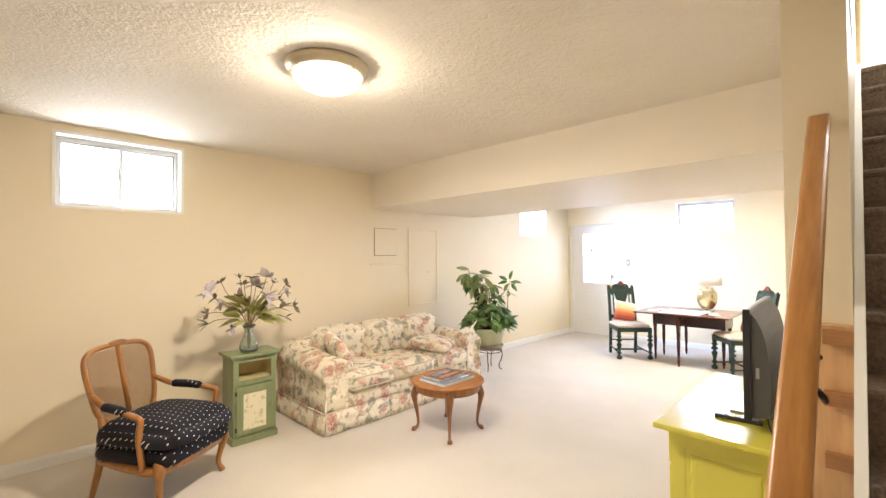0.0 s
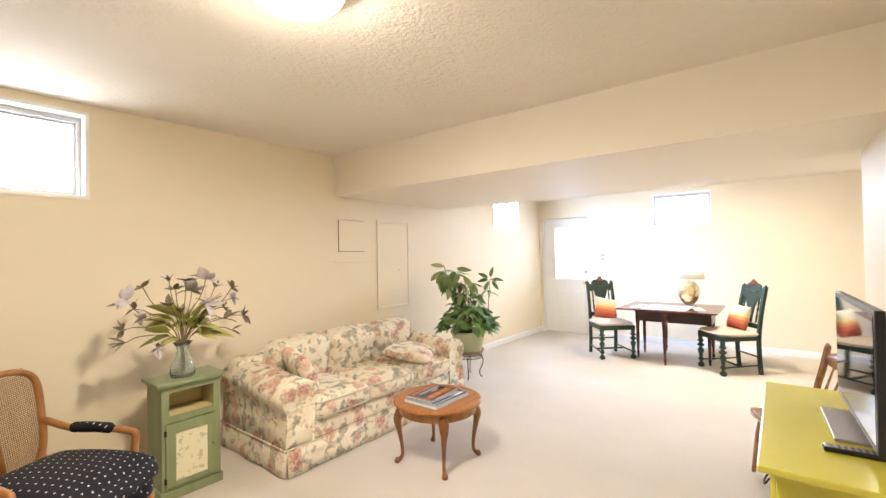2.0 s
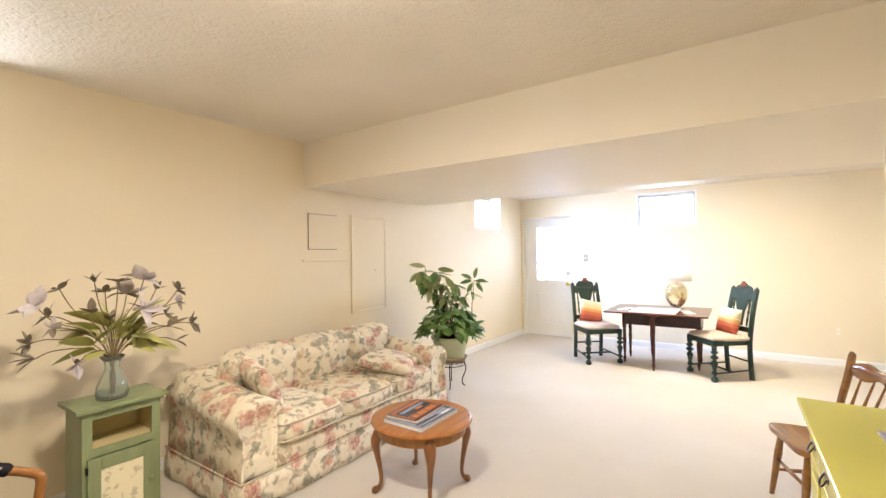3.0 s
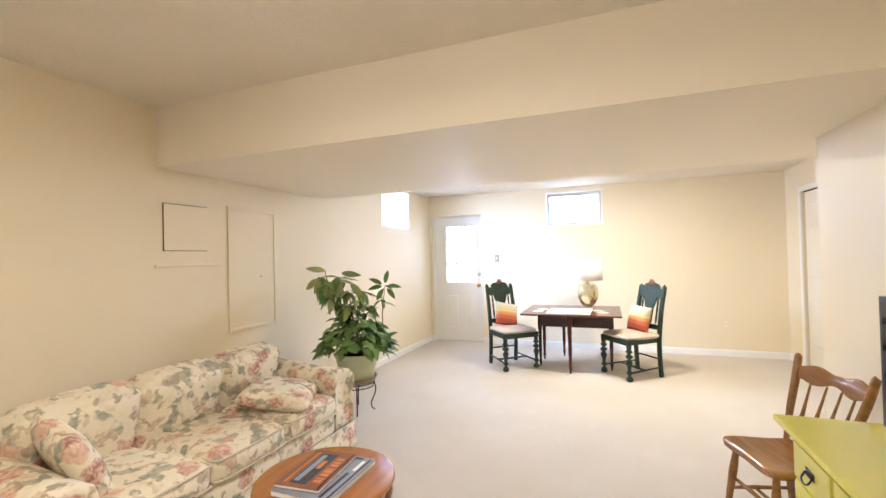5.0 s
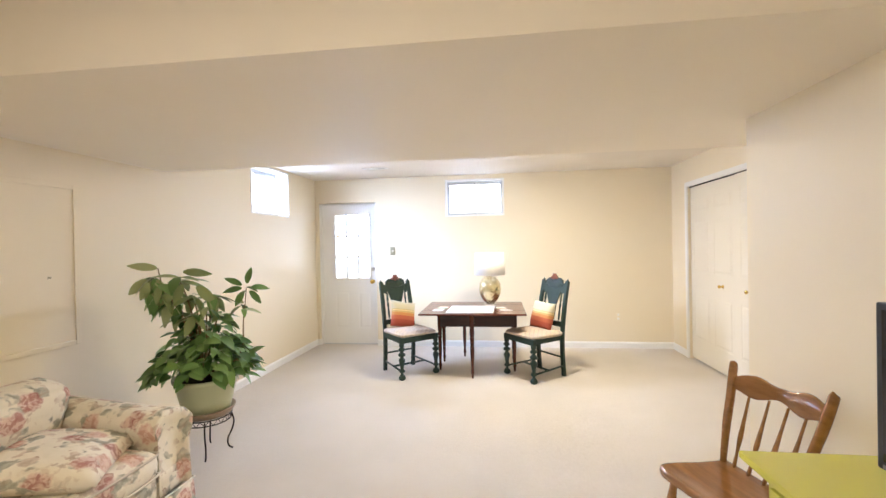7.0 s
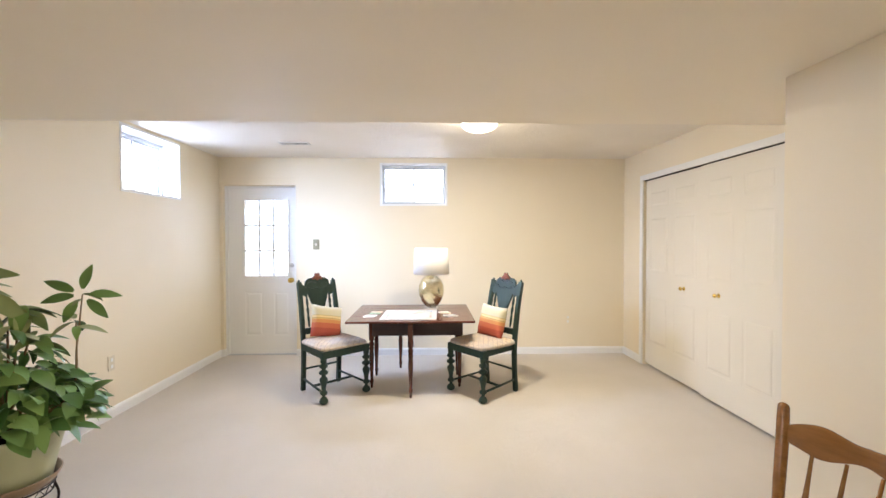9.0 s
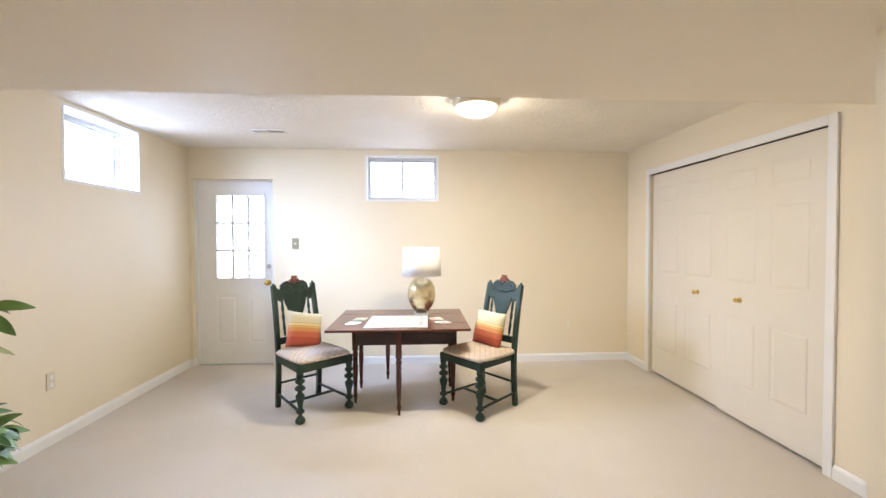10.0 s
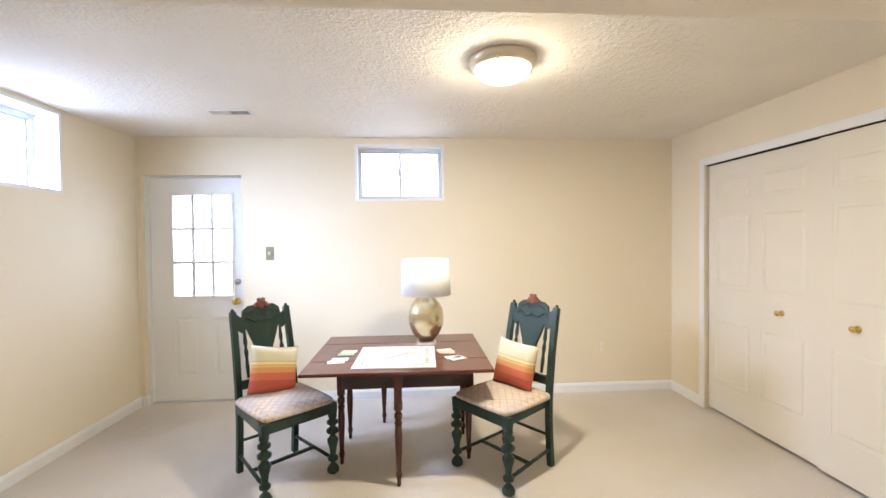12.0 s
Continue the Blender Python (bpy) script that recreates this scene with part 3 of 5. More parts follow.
# ---- outer door ----
door = thing("door_1", "white half-glazed entry door with nine panes, closed", "door")
door["kind"] = "structure"
DX, DA, DB, DT = 7.93, 3.76, 4.57, 2.035
GA, GB, G0, G1 = 3.866, 4.376, 0.964, 1.878
part("door_leaf", boxes(((DX, DA, 0.012), (DX + 0.045, DB, G0)), ((DX, DA, G1), (DX + 0.045, DB, DT)), ((DX, DA, G0), (DX + 0.045, GA, G1)), ((DX, GB, G0), (DX + 0.045, DB, G1))), "door", door, "white painted door leaf")
for a, b in ((3.845, 4.035), (4.165, 4.38)):
    part("door_panel", framed_panel(bmesh.new(), (DX - 0.001, a, 0.235), (DX - 0.001, b, 0.77), 0, -1), "door", door)
part("glazing_frame", boxes(((DX - 0.012, GA - 0.025, G0 - 0.025), (DX - 0.0005, GA, G1 + 0.025)), ((DX - 0.012, GB, G0 - 0.025), (DX - 0.0005, GB + 0.025, G1 + 0.025)),
                            ((DX - 0.012, GA, G0 - 0.025), (DX - 0.0005, GB, G0)), ((DX - 0.012, GA, G1), (DX - 0.0005, GB, G1 + 0.025))), "trim", door)
gw, gh = (GB - GA) / 3, (G1 - G0) / 3
for k in (1, 2):
    part("muntin", boxes(((DX - 0.004, GA + k * gw - 0.013, G0), (DX + 0.012, GA + k * gw + 0.013, G1))), "trim", door)
for k in (1, 2):
    part("muntin", boxes(((DX - 0.006, GA, G0 + k * gh - 0.013), (DX + 0.010, GB, G0 + k * gh + 0.013))), "trim", door)
for i in range(3):
    for j in range(3):
        pane = part("pane", boxes(((DX + 0.014, GA + i * gw + 0.001, G0 + j * gh + 0.001), (DX + 0.018, GA + (i + 1) * gw - 0.001, G0 + (j + 1) * gh - 0.001))), "glass", door)
        pane.visible_shadow = False
part("door_knob", lathe(bmesh.new(), [(0.006, 0), (0.03, 0.001), (0.03, 0.006), (0.012, 0.01), (0.012, 0.035), (0.026, 0.045), (0.030, 0.058), (0.022, 0.070), (0.004, 0.073)], sides=20),
     "brass", door, "brass door knob", True, pose(DX - 0.001, DA + 0.06, 0.91, 0, -90, 0))
part("deadbolt", lathe(bmesh.new(), [(0.004, 0), (0.026, 0.001), (0.026, 0.012), (0.018, 0.018), (0.003, 0.02)], sides=20), "steel", door, "nickel deadbolt", True, pose(DX - 0.001, DA + 0.055, 1.09, 0, -90, 0))
part("door_jamb", boxes(((FAR_X + 0.05, D[1] - 0.035, 0), (DX + 0.12, D[1] - 0.001, D[2] - 0.001)), ((FAR_X + 0.05, D[0] + 0.001, 0), (DX + 0.12, D[0] + 0.02, D[2] - 0.001)),
                        ((FAR_X + 0.05, D[0] + 0.02, D[2] - 0.014), (DX + 0.12, D[1] - 0.035, D[2] - 0.001))), "trim", door, "white door jamb")
part("threshold", boxes(((DX - 0.03, D[0] + 0.02, 0.001), (DX + 0.12, D[1] - 0.035, 0.011))), "alu", door, "grey metal threshold")

# ---- closet doors ----
closet = thing("closet_door", "pair of cream six-panel closet doors with brass knobs", "closet door")
closet["kind"] = "structure"
part("casing", boxes(((C[0] - 0.055, CLOSET_Y + 0.0005, 0), (C[0] + 0.004, CLOSET_Y + 0.018, C[2] + 0.055)), ((C[1] - 0.004, CLOSET_Y + 0.0005, 0), (C[1] + 0.055, CLOSET_Y + 0.018, C[2] + 0.055)),
                     ((C[0] + 0.004, CLOSET_Y + 0.0005, C[2] - 0.004), (C[1] - 0.004, CLOSET_Y + 0.018, C[2] + 0.055)), bevel=0.004), "trim", closet, "white painted casing")
MID = 6.354
for x0, x1, yy in ((C[0] + 0.018, MID - 0.002, -0.004), (MID + 0.002, C[1] - 0.014, -0.022)):
    y = CLOSET_Y + yy
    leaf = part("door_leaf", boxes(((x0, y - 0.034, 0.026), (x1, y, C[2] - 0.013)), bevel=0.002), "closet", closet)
    half = (x1 - x0) / 2
    for k in (0, 1):
        a, b = x0 + k * half + (0.088 if k == 0 else 0.055), x0 + (k + 1) * half - (0.055 if k == 0 else 0.088)
        for z0, z1 in ((0.27, 0.80), (1.045, 1.64), (1.74, 1.92)):
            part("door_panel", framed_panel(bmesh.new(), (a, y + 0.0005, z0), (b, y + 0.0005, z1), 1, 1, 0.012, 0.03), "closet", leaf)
for x, yy in ((6.115, -0.004), (6.632, -0.022)):
    part("knob", lathe(bmesh.new(), [(0.004, 0), (0.020, 0.001), (0.020, 0.004), (0.007, 0.008), (0.007, 0.022), (0.017, 0.030), (0.019, 0.038), (0.013, 0.046), (0.003, 0.048)], sides=18),
         "brass", closet, "brass knob", True, pose(x, CLOSET_Y + yy, 0.93, -90, 0, 0))
part("track", boxes(((C[0] + 0.004, CLOSET_Y - 0.06, C[2] - 0.011), (C[1] - 0.004, CLOSET_Y - 0.01, C[2] - 0.001))), "dark", closet, "dark door track")

# ---- stairs ----
stairs = thing("stairs", "flight of stairs with brown carpet that climbs beside the wall", "stairs")
stairs["kind"] = "structure"
N = 14
for k in range(N):
    x, z = ST_X + k * RUN, (k + 1) * RISE
    deep = RUN + 0.02 if k < N - 1 else 4.9 - x
    bm = boxes(((x, ST_Y0, 0 if k < 2 else z - 2 * RISE), (x + deep, ST_Y1, z - 0.004)), bevel=0.0)
    tube(bm, [(x + 0.008, ST_Y0, z - 0.018), (x + 0.008, ST_Y1, z - 0.018)], 0.02, 10)
    part("step", bm, "stair_carpet", stairs, "brown carpeted step")
sk = [(ST_X - 0.03, 0), (ST_X - 0.03, 0.20), (ST_X + (N - 1) * RUN - 0.03, 0.20 + (N - 1) * RISE), (4.89, 0.20 + (N - 1) * RISE), (4.89, (N - 1) * RISE - 0.1), (ST_X + (N - 1) * RUN, (N - 1) * RISE - 0.2), (ST_X + 0.3, 0)]
part("skirt_board", slab(bmesh.new(), sk, 0.025, pose(0, ST_Y1 + 0.001, 0)), "trim", stairs, "white painted stair skirt board")
up = thing("door_2", "white framed doorway at the head of the stairs, daylight behind", "doorway")
up["kind"] = "structure"
part("door_casing", boxes(((4.86, 0.42, 2.55), (4.899, 0.53, 4.7)), ((4.86, ST_Y0 + 0.02, 2.55), (4.899, ST_Y0 + 0.13, 4.7)), ((4.86, ST_Y0 + 0.13, 4.55), (4.899, 0.42, 4.7)), bevel=0.006), "trim", up)

# pine end panel below the wall's end, and the handrail
panel = thing("stair_end_panel", "varnished pine end post of the stair wall with a dark knot", "post")
part("post", boxes(((WALL_END - 0.05, 0.546, 0), (WALL_END - 0.001, TV_Y - 0.012, 1.235)), bevel=0.004), "pine_z", panel)
# strips added in dark pine where shade crosses the post
for z in (0.62, 0.82, 1.01, 1.20):
    part("cleat", boxes(((WALL_END - 0.085, 0.547, z - 0.022), (WALL_END - 0.0505, 0.63, z + 0.022)), bevel=0.003), "pine_dark", panel, "dark strip that stands for shade on the post")
part("knot", lathe(bmesh.new(), [(0.008, 0), (0.009, 0.001), (0.004, 0.0015)], sides=10), "dark", panel, "dark knot", False, pose(WALL_END - 0.0512, TV_Y - 0.085, 1.13, 0, -90, 0))
rail = thing("handrail", "varnished pine stair handrail that climbs with the steps", "handrail")
ra, rb = Vector((0.66, 0.618, 0.742)), Vector((2.045, 0.629, 1.91))
ang = math.degrees(math.atan2(rb.z - ra.z, rb.x - ra.x))
L = (rb - ra).length
part("rail_bar", boxes(((0, -0.028, -0.04), (L, 0.028, 0)), bevel=0.01), "pine", rail, "", True, pose(*ra, 0, -ang, 0.46))
for k in (0.16, 0.28, 0.42):
    q = ra + (rb - ra) * k
    part("bracket", tube(bmesh.new(), [q + Vector((0.0, -0.027, -0.022)), q + Vector((0.01, -0.034, -0.034)), q + Vector((0.035, -0.036, -0.048))], 0.006), "iron", rail, "dark rail bracket", True)

# ---- wall fittings ----
wp = thing("wall_panel", "small flush yellow access panel with a dark outline", "access panel")
part("panel_frame", boxes(((3.238, LEFT_Y - 0.004, 1.478), (3.575, LEFT_Y - 0.0005, 1.804))), "dark", wp, "dark gap round the panel")
part("panel_door", boxes(((3.242, LEFT_Y - 0.009, 1.482), (3.571, LEFT_Y - 0.0045, 1.800)), bevel=0.001), "wall", wp)
lg = thing("wall_ledge", "narrow painted ledge below the access panel", "ledge")
part("ledge", boxes(((3.18, LEFT_Y - 0.012, 1.368), (3.69, LEFT_Y - 0.0005, 1.385)), bevel=0.003), "wall", lg)
bp = thing("service_panel", "large yellow painted cover framed with moulding", "access panel")
a, b, z0, z1 = 3.76, 4.28, 0.835, 1.83
part("finger_pull", boxes(((4.09, LEFT_Y - 0.0085, 1.258), (4.11, LEFT_Y - 0.0062, 1.268)), bevel=0.001), "aged", bp, "small worn metal pull")
part("cover", boxes(((a + 0.03, LEFT_Y - 0.006, z0 + 0.03), (b - 0.03, LEFT_Y - 0.0005, z1 - 0.03))), "wall", bp)
for p, q in (((a, z0), (a + 0.03, z1)), ((b - 0.03, z0), (b, z1)), ((a + 0.03, z0), (b - 0.03, z0 + 0.03)), ((a + 0.03, z1 - 0.03), (b - 0.03, z1))):
    part("moulding", boxes(((p[0], LEFT_Y - 0.013, p[1]), (q[0], LEFT_Y - 0.0005, q[1])), bevel=0.004), "wall", bp)


def plate(name, m, label, w=0.07, h=0.115, mat="outlet", outlet=True):
    """A wall plate; local x along the wall, -y into the room."""
    p = thing(name, label, name.replace("_", " "), m)
    part("plate", boxes(((-w / 2, -0.006, -h / 2), (w / 2, -0.0005, h / 2)), bevel=0.002), mat, p)
    for s in ((-1, 1) if outlet else (0,)):
        part("socket" if outlet else "toggle", boxes(((-0.012, -0.009 if outlet else -0.018, s * 0.026 - 0.014), (0.012, -0.006, s * 0.026 + 0.014)), bevel=0.002), "trim" if outlet else "outlet", p)
    return p


plate("light_switch", pose(FAR_X, 3.50, 1.345, 0, 0, -90), "tarnished brass light switch plate on the end wall", 0.072, 0.12, "aged", False)
plate("power_outlet", pose(FAR_X, 0.445, 0.42, 0, 0, -90), "small wall-coloured power outlet low on the end wall", 0.045, 0.085, "wall")
plate("power_outlet", pose(6.08, LEFT_Y, 0.43), "ivory power outlet low on the long wall")
vent = thing("ceiling_vent", "white louvred ceiling air vent", "vent", pose(7.08, 3.51, CEIL_FAR))
part("frame", boxes(((-0.06, -0.15, -0.008), (-0.045, 0.15, -0.0005)), ((0.045, -0.15, -0.008), (0.06, 0.15, -0.0005)), ((-0.045, -0.15, -0.008), (0.045, -0.135, -0.0005)), ((-0.045, 0.135, -0.008), (0.045, 0.15, -0.0005))), "trim", vent)
part("backing", boxes(((-0.045, -0.135, -0.002), (0.045, 0.135, -0.0008))), "grey_plastic", vent)
for k in range(22):
    bm = boxes(((-0.045, -0.004, -0.001), (0.045, 0.004, 0.001)))
    part("slat", bm, "trim", vent, "", False, pose(0, -0.128 + k * 0.0122, -0.006, 55 if k < 11 else -55, 0, 0))


def ceiling_light(at, r=0.205):
    lt = thing("ceiling_light", "round flush ceiling light with a frosted glass bowl, lit", "ceiling light", pose(*at), "ceiling lights")
    part("rim", lathe(bmesh.new(), [(r * 0.86, -0.052), (r * 0.9, -0.05), (r * 0.97, -0.030), (r, -0.012), (r * 0.99, -0.0005)], sides=40), "ring", lt, "champagne metal rim", True)
    k = r / 0.205
    prof = [(0.01, -0.053 - 0.072 * k), (r * 0.28, -0.053 - 0.069 * k), (r * 0.52, -0.053 - 0.059 * k), (r * 0.7, -0.053 - 0.041 * k), (r * 0.80, -0.053 - 0.019 * k), (r * 0.83, -0.0525)]
    g = part("glass_bowl", lathe(bmesh.new(), prof, sides=40), "lamp_glass", lt, "lit frosted glass bowl", True)
    g.visible_shadow = False
    for k in range(3):
        t = math.radians(120 * k + 40)
        part("clip", boxes(((-0.008, -0.01, -0.062), (0.008, 0.012, -0.045)), bevel=0.002), "ring", lt, "", False, pose(r * 0.86 * math.cos(t), r * 0.86 * math.sin(t), 0, 0, 0, 120 * k - 50))


ceiling_light((1.36, 2.48, CEIL), 0.208)
ceiling_light((6.12, 1.73, CEIL_FAR), 0.176)


# ---- sofa ----
SX0, SX1, SY0, SY1 = 2.035, 4.02, 3.67, 4.56
sofa = thing("sofa", "skirted three-seat sofa in cream chintz with rose blossoms", "sofa", pose(SX0, SY0, 0))
SW, SD = SX1 - SX0, SY1 - SY0
part("base", puff(bmesh.new(), (0.03, 0.03, 0.16), (SW - 0.03, SD, 0.30), 0.03, 6, 0.0), "floral", sofa, "", True)
AW = 0.23


def rolled_arm(x_in, x_out):
    """An arm with a rolled top that flares outwards."""
    s = 1 if x_out > x_in else -1
    w = abs(x_out - x_in)
    prof = [(0, 0.17), (0, 0.48), (-0.02, 0.53), (-0.005, 0.575), (0.05, 0.60), (0.12, 0.60), (0.19, 0.575), (w + 0.015, 0.52), (w + 0.012, 0.46), (w - 0.015, 0.42), (w - 0.01, 0.30), (w, 0.17)]
    bm = bmesh.new()
    ys = [0.035, 0.02, 0.012, 0.02, 0.2, 0.45, 0.7, SD - 0.03]
    shr = [0.75, 0.9, 0.97, 1, 1, 1, 1.0, 0.98]
    rings = []
    for y, k in zip(ys, shr):
        yy = y if k == 1 or y > 0.1 else 0.045 - (k - 0.75) * 0.14
        up = 0.05 * min(1, max(0, (y - 0.2) / 0.6))
        rings.append([bm.verts.new((x_in + s * (w / 2 + (px - w / 2) * k), yy, 0.17 + (pz - 0.17) * (k if k < 1 else 1) + up * (pz > 0.4))) for px, pz in prof])
    for a, b in zip(rings, rings[1:]):
        for i in range(len(prof)):
            j = (i + 1) % len(prof)
            bm.faces.new((a[i], a[j], b[j], b[i]))
    bm.faces.new(rings[0]), bm.faces.new(rings[-1][::-1])
    bmesh.ops.recalc_face_normals(bm, faces=bm.faces)
    return part("arm", bm, "floral", sofa, "", True)


rolled_arm(AW, 0.0)
rolled_arm(SW - AW, SW)
part("back_frame", puff(bmesh.new(), (0.04, SD - 0.22, 0.2), (SW - 0.04, SD, 0.67), 0.06, 7, 0.01), "floral", sofa, "", True)
part("seat_front", puff(bmesh.new(), (AW, 0.015, 0.17), (SW - AW, 0.2, 0.31), 0.03, 8, 0.01), "floral", sofa, "", True)
cw = (SW - 2 * AW) / 3
for k in range(3):
    part("seat_cushion", puff(bmesh.new(), (AW + k * cw + 0.003, -0.005, 0.30), (AW + (k + 1) * cw - 0.003, 0.64, 0.445), 0.055, 9, 0.022), "floral", sofa, "", True)
    for z in (0.325, 0.425):
        cord = smooth_path([(AW + k * cw + 0.02, 0.10, z), (AW + k * cw + 0.012, 0.02, z), (AW + k * cw + 0.05, -0.011, z), (AW + k * cw + cw / 2, -0.020, z), (AW + (k + 1) * cw - 0.05, -0.011, z), (AW + (k + 1) * cw - 0.012, 0.02, z), (AW + (k + 1) * cw - 0.02, 0.10, z)], 4)
        part("piping", tube(bmesh.new(), cord, 0.006), "welt", sofa, "corded piping", True)
    tilt = pose(0, 0.62, 0.415, 15, 0, 0) @ pose(AW + k * cw + cw / 2, 0, 0, 0, 0, (0.8, -0.6, 0.9)[k])
    part("back_cushion", puff(bmesh.new(), (-cw / 2 - 0.002, -0.06, -0.03), (cw / 2 + 0.002, 0.13, 0.352), 0.048, 9, 0.030, tilt), "floral", sofa, "", True)


def skirt(p, q, out):
    """A hanging cloth panel with soft waves from p to q."""
    p, q, out = Vector(p), Vector(q), Vector(out)
    bm, n = bmesh.new(), max(8, int((q - p).length / 0.05))
    rows = []
    for z, flare in ((0.178, 0.004), (0.12, 0.010), (0.06, 0.016), (0.008, 0.020)):
        for back in (0, 1):
            row = []
            for i in range(n + 1):
                t = i / n
                wv = 0.006 * math.sin(t * n * 0.9) * (0.18 - z) / 0.18 + 0.004 * noise.noise(Vector((t * 9, z * 5, 1)))
                row.append(bm.verts.new(p.lerp(q, t) + out * (flare + wv - 0.006 * back) + Vector((0, 0, z))))
            rows.append(row)
    for back in (0, 1):
        for r in range(3):
            a, b = rows[2 * r + back], rows[2 * r + 2 + back]
            for i in range(n):
                bm.faces.new((a[i], a[i + 1], b[i + 1], b[i]))
    for r in (0, 6):
        for i in range(n):
            bm.faces.new((rows[r][i], rows[r][i + 1], rows[r + 1][i + 1], rows[r + 1][i]))
    for e in (0, n):
        for r in range(3):
            bm.faces.new((rows[2 * r][e], rows[2 * r + 1][e], rows[2 * r + 3][e], rows[2 * r + 2][e]))
    bmesh.ops.recalc_face_normals(bm, faces=bm.faces)
    part("skirt", bm, "floral", sofa, "", True)


for t0, t1 in ((0.004, 0.333), (0.335, 0.665), (0.667, 0.996)):
    skirt((SW * t0, 0.01, 0), (SW * t1, 0.01, 0), (0, -1, 0))
skirt((0.01, 0.004, 0), (0.01, SD, 0), (-1, 0, 0))
skirt((SW - 0.01, 0.004, 0), (SW - 0.01, SD, 0), (1, 0, 0))
part("piping", tube(bmesh.new(), [(0.0, SD, 0.182), (-0.002, 0.005, 0.182), (SW + 0.002, 0.003, 0.182), (SW, SD, 0.182)], 0.006), "floral", sofa, "corded piping", True)
tp = thing("throw_pillow", "floral chintz cushion lying on the sofa seat", "cushion", pose(SX1 - 0.50, SY0 + 0.25, 0.515, 10, 4, 28), "sofa cushions")
part("pillow_body", pillow(bmesh.new(), (0.60, 0.46, 0.14), None, 0.28), "floral", tp, "", True)
tp = thing("throw_pillow", "floral chintz cushion leaning against the sofa arm", "cushion", pose(SX0 + 0.335, SY0 + 0.34, 0.585, 20, 62, 8), "sofa cushions")
part("pillow_body", pillow(bmesh.new(), (0.36, 0.42, 0.14)), "floral", tp, "", True)

# ---- round coffee table ----
ct = thing("coffee_table", "round amber wooden side table with four cabriole legs", "coffee table", pose(2.842, 3.07, 0))
TZ = 0.43
part("tabletop", lathe(bmesh.new(), [(0.29, TZ - 0.028), (0.303, TZ - 0.024), (0.309, TZ - 0.014), (0.305, TZ - 0.004), (0.297, TZ)], sides=56), "oak_top", ct, "polished round top", False)
bm = bmesh.new()
lathe(bm, [(0.268, TZ - 0.085), (0.270, TZ - 0.080), (0.270, TZ - 0.0285)], sides=56)
part("apron", bm, "cherry", ct, "", False)
for k in range(4):
    t = math.radians(45 + 90 * k + 2)
    c, s = math.cos(t), math.sin(t)
    prof = [(0.235, TZ - 0.04, 0.034), (0.262, TZ - 0.085, 0.036), (0.282, TZ - 0.13, 0.030), (0.275, TZ - 0.19, 0.020), (0.258, 0.15, 0.014), (0.25, 0.07, 0.011), (0.262, 0.03, 0.013), (0.285, 0.016, 0.021), (0.288, 0.001, 0.018)]
    path = smooth_path([(r * c, r * s, z) for r, z, w in prof], 4)
    rad = list(np.interp(np.linspace(0, 8, len(path)), range(9), [w for *_, w in prof]))
    part("leg", tube(bmesh.new(), path, rad, 10), "table_leg", ct, "dark cabriole leg", True)
for key, col in (("navy_print", (0.035, 0.035, 0.06)), ("brown_print", (0.20, 0.075, 0.045)), ("orange_print", (0.50, 0.17, 0.06)), ("grey_blue_print", (0.22, 0.25, 0.33)), ("dark_print", (0.05, 0.025, 0.025))):
    M[key] = painted(key.replace("_", " "), col, tuple(min(1, k * 1.4) for k in col), 0.15, 0.02, 0.5)


def magazine(x, y, z, rz, w, d, thick, cover, bars):
    bk = thing("magazine", "glossy picture magazine lying on the round table", "magazine", pose(x, y, z, 0, 0, rz), "magazines")
    part("pages", boxes(((-w / 2 + 0.003, -d / 2 + 0.003, 0.0015), (w / 2 - 0.003, d / 2 - 0.003, thick - 0.0015))), "paper", bk, "white page block")
    part("back_cover", boxes(((-w / 2, -d / 2, 0.0002), (w / 2, d / 2, 0.0014))), cover, bk)
    part("front_cover", boxes(((-w / 2, -d / 2, thick - 0.0014), (w / 2, d / 2, thick))), cover, bk, "dark glossy cover")
    for n, (x0, y0, x1, y1, mat) in enumerate(bars):
        part("cover_print", boxes(((x0 * w - w / 2, y0 * d - d / 2, thick + 0.0002), (x1 * w - w / 2, y1 * d - d / 2, thick + 0.0005 + 0.0002 * n))), mat, bk, "block of unreadable print")
    return bk


magazine(2.820, 3.050, TZ + 0.001, 0, 0.38, 0.28, 0.022, "grey_blue_print", ((0.04, 0.05, 0.96, 0.09, "navy_print"), (0.06, 0.16, 0.60, 0.22, "navy_print"), (0.93, 0.2, 0.97, 0.9, "navy_print"), (0.66, 0.12, 0.90, 0.17, "paper")))
letters = tuple((0.16 + 0.085 * k, 0.13, 0.16 + 0.085 * k + (0.065, 0.030, 0.060, 0.066, 0.026, 0.062, 0.05, 0.066)[k], 0.30, "orange_print") for k in range(8))
magazine(2.825, 3.100, TZ + 0.0236, 4.5, 0.325, 0.215, 0.014, "brown_print", letters + (
    (0.10, 0.38, 0.90, 0.74, "navy_print"), (0.14, 0.58, 0.86, 0.70, "grey_blue_print"), (0.18, 0.42, 0.42, 0.52, "dark_print"), (0.48, 0.44, 0.70, 0.55, "orange_print"),
    (0.08, 0.82, 0.92, 0.86, "orange_print"), (0.04, 0.05, 0.96, 0.07, "dark_print")))

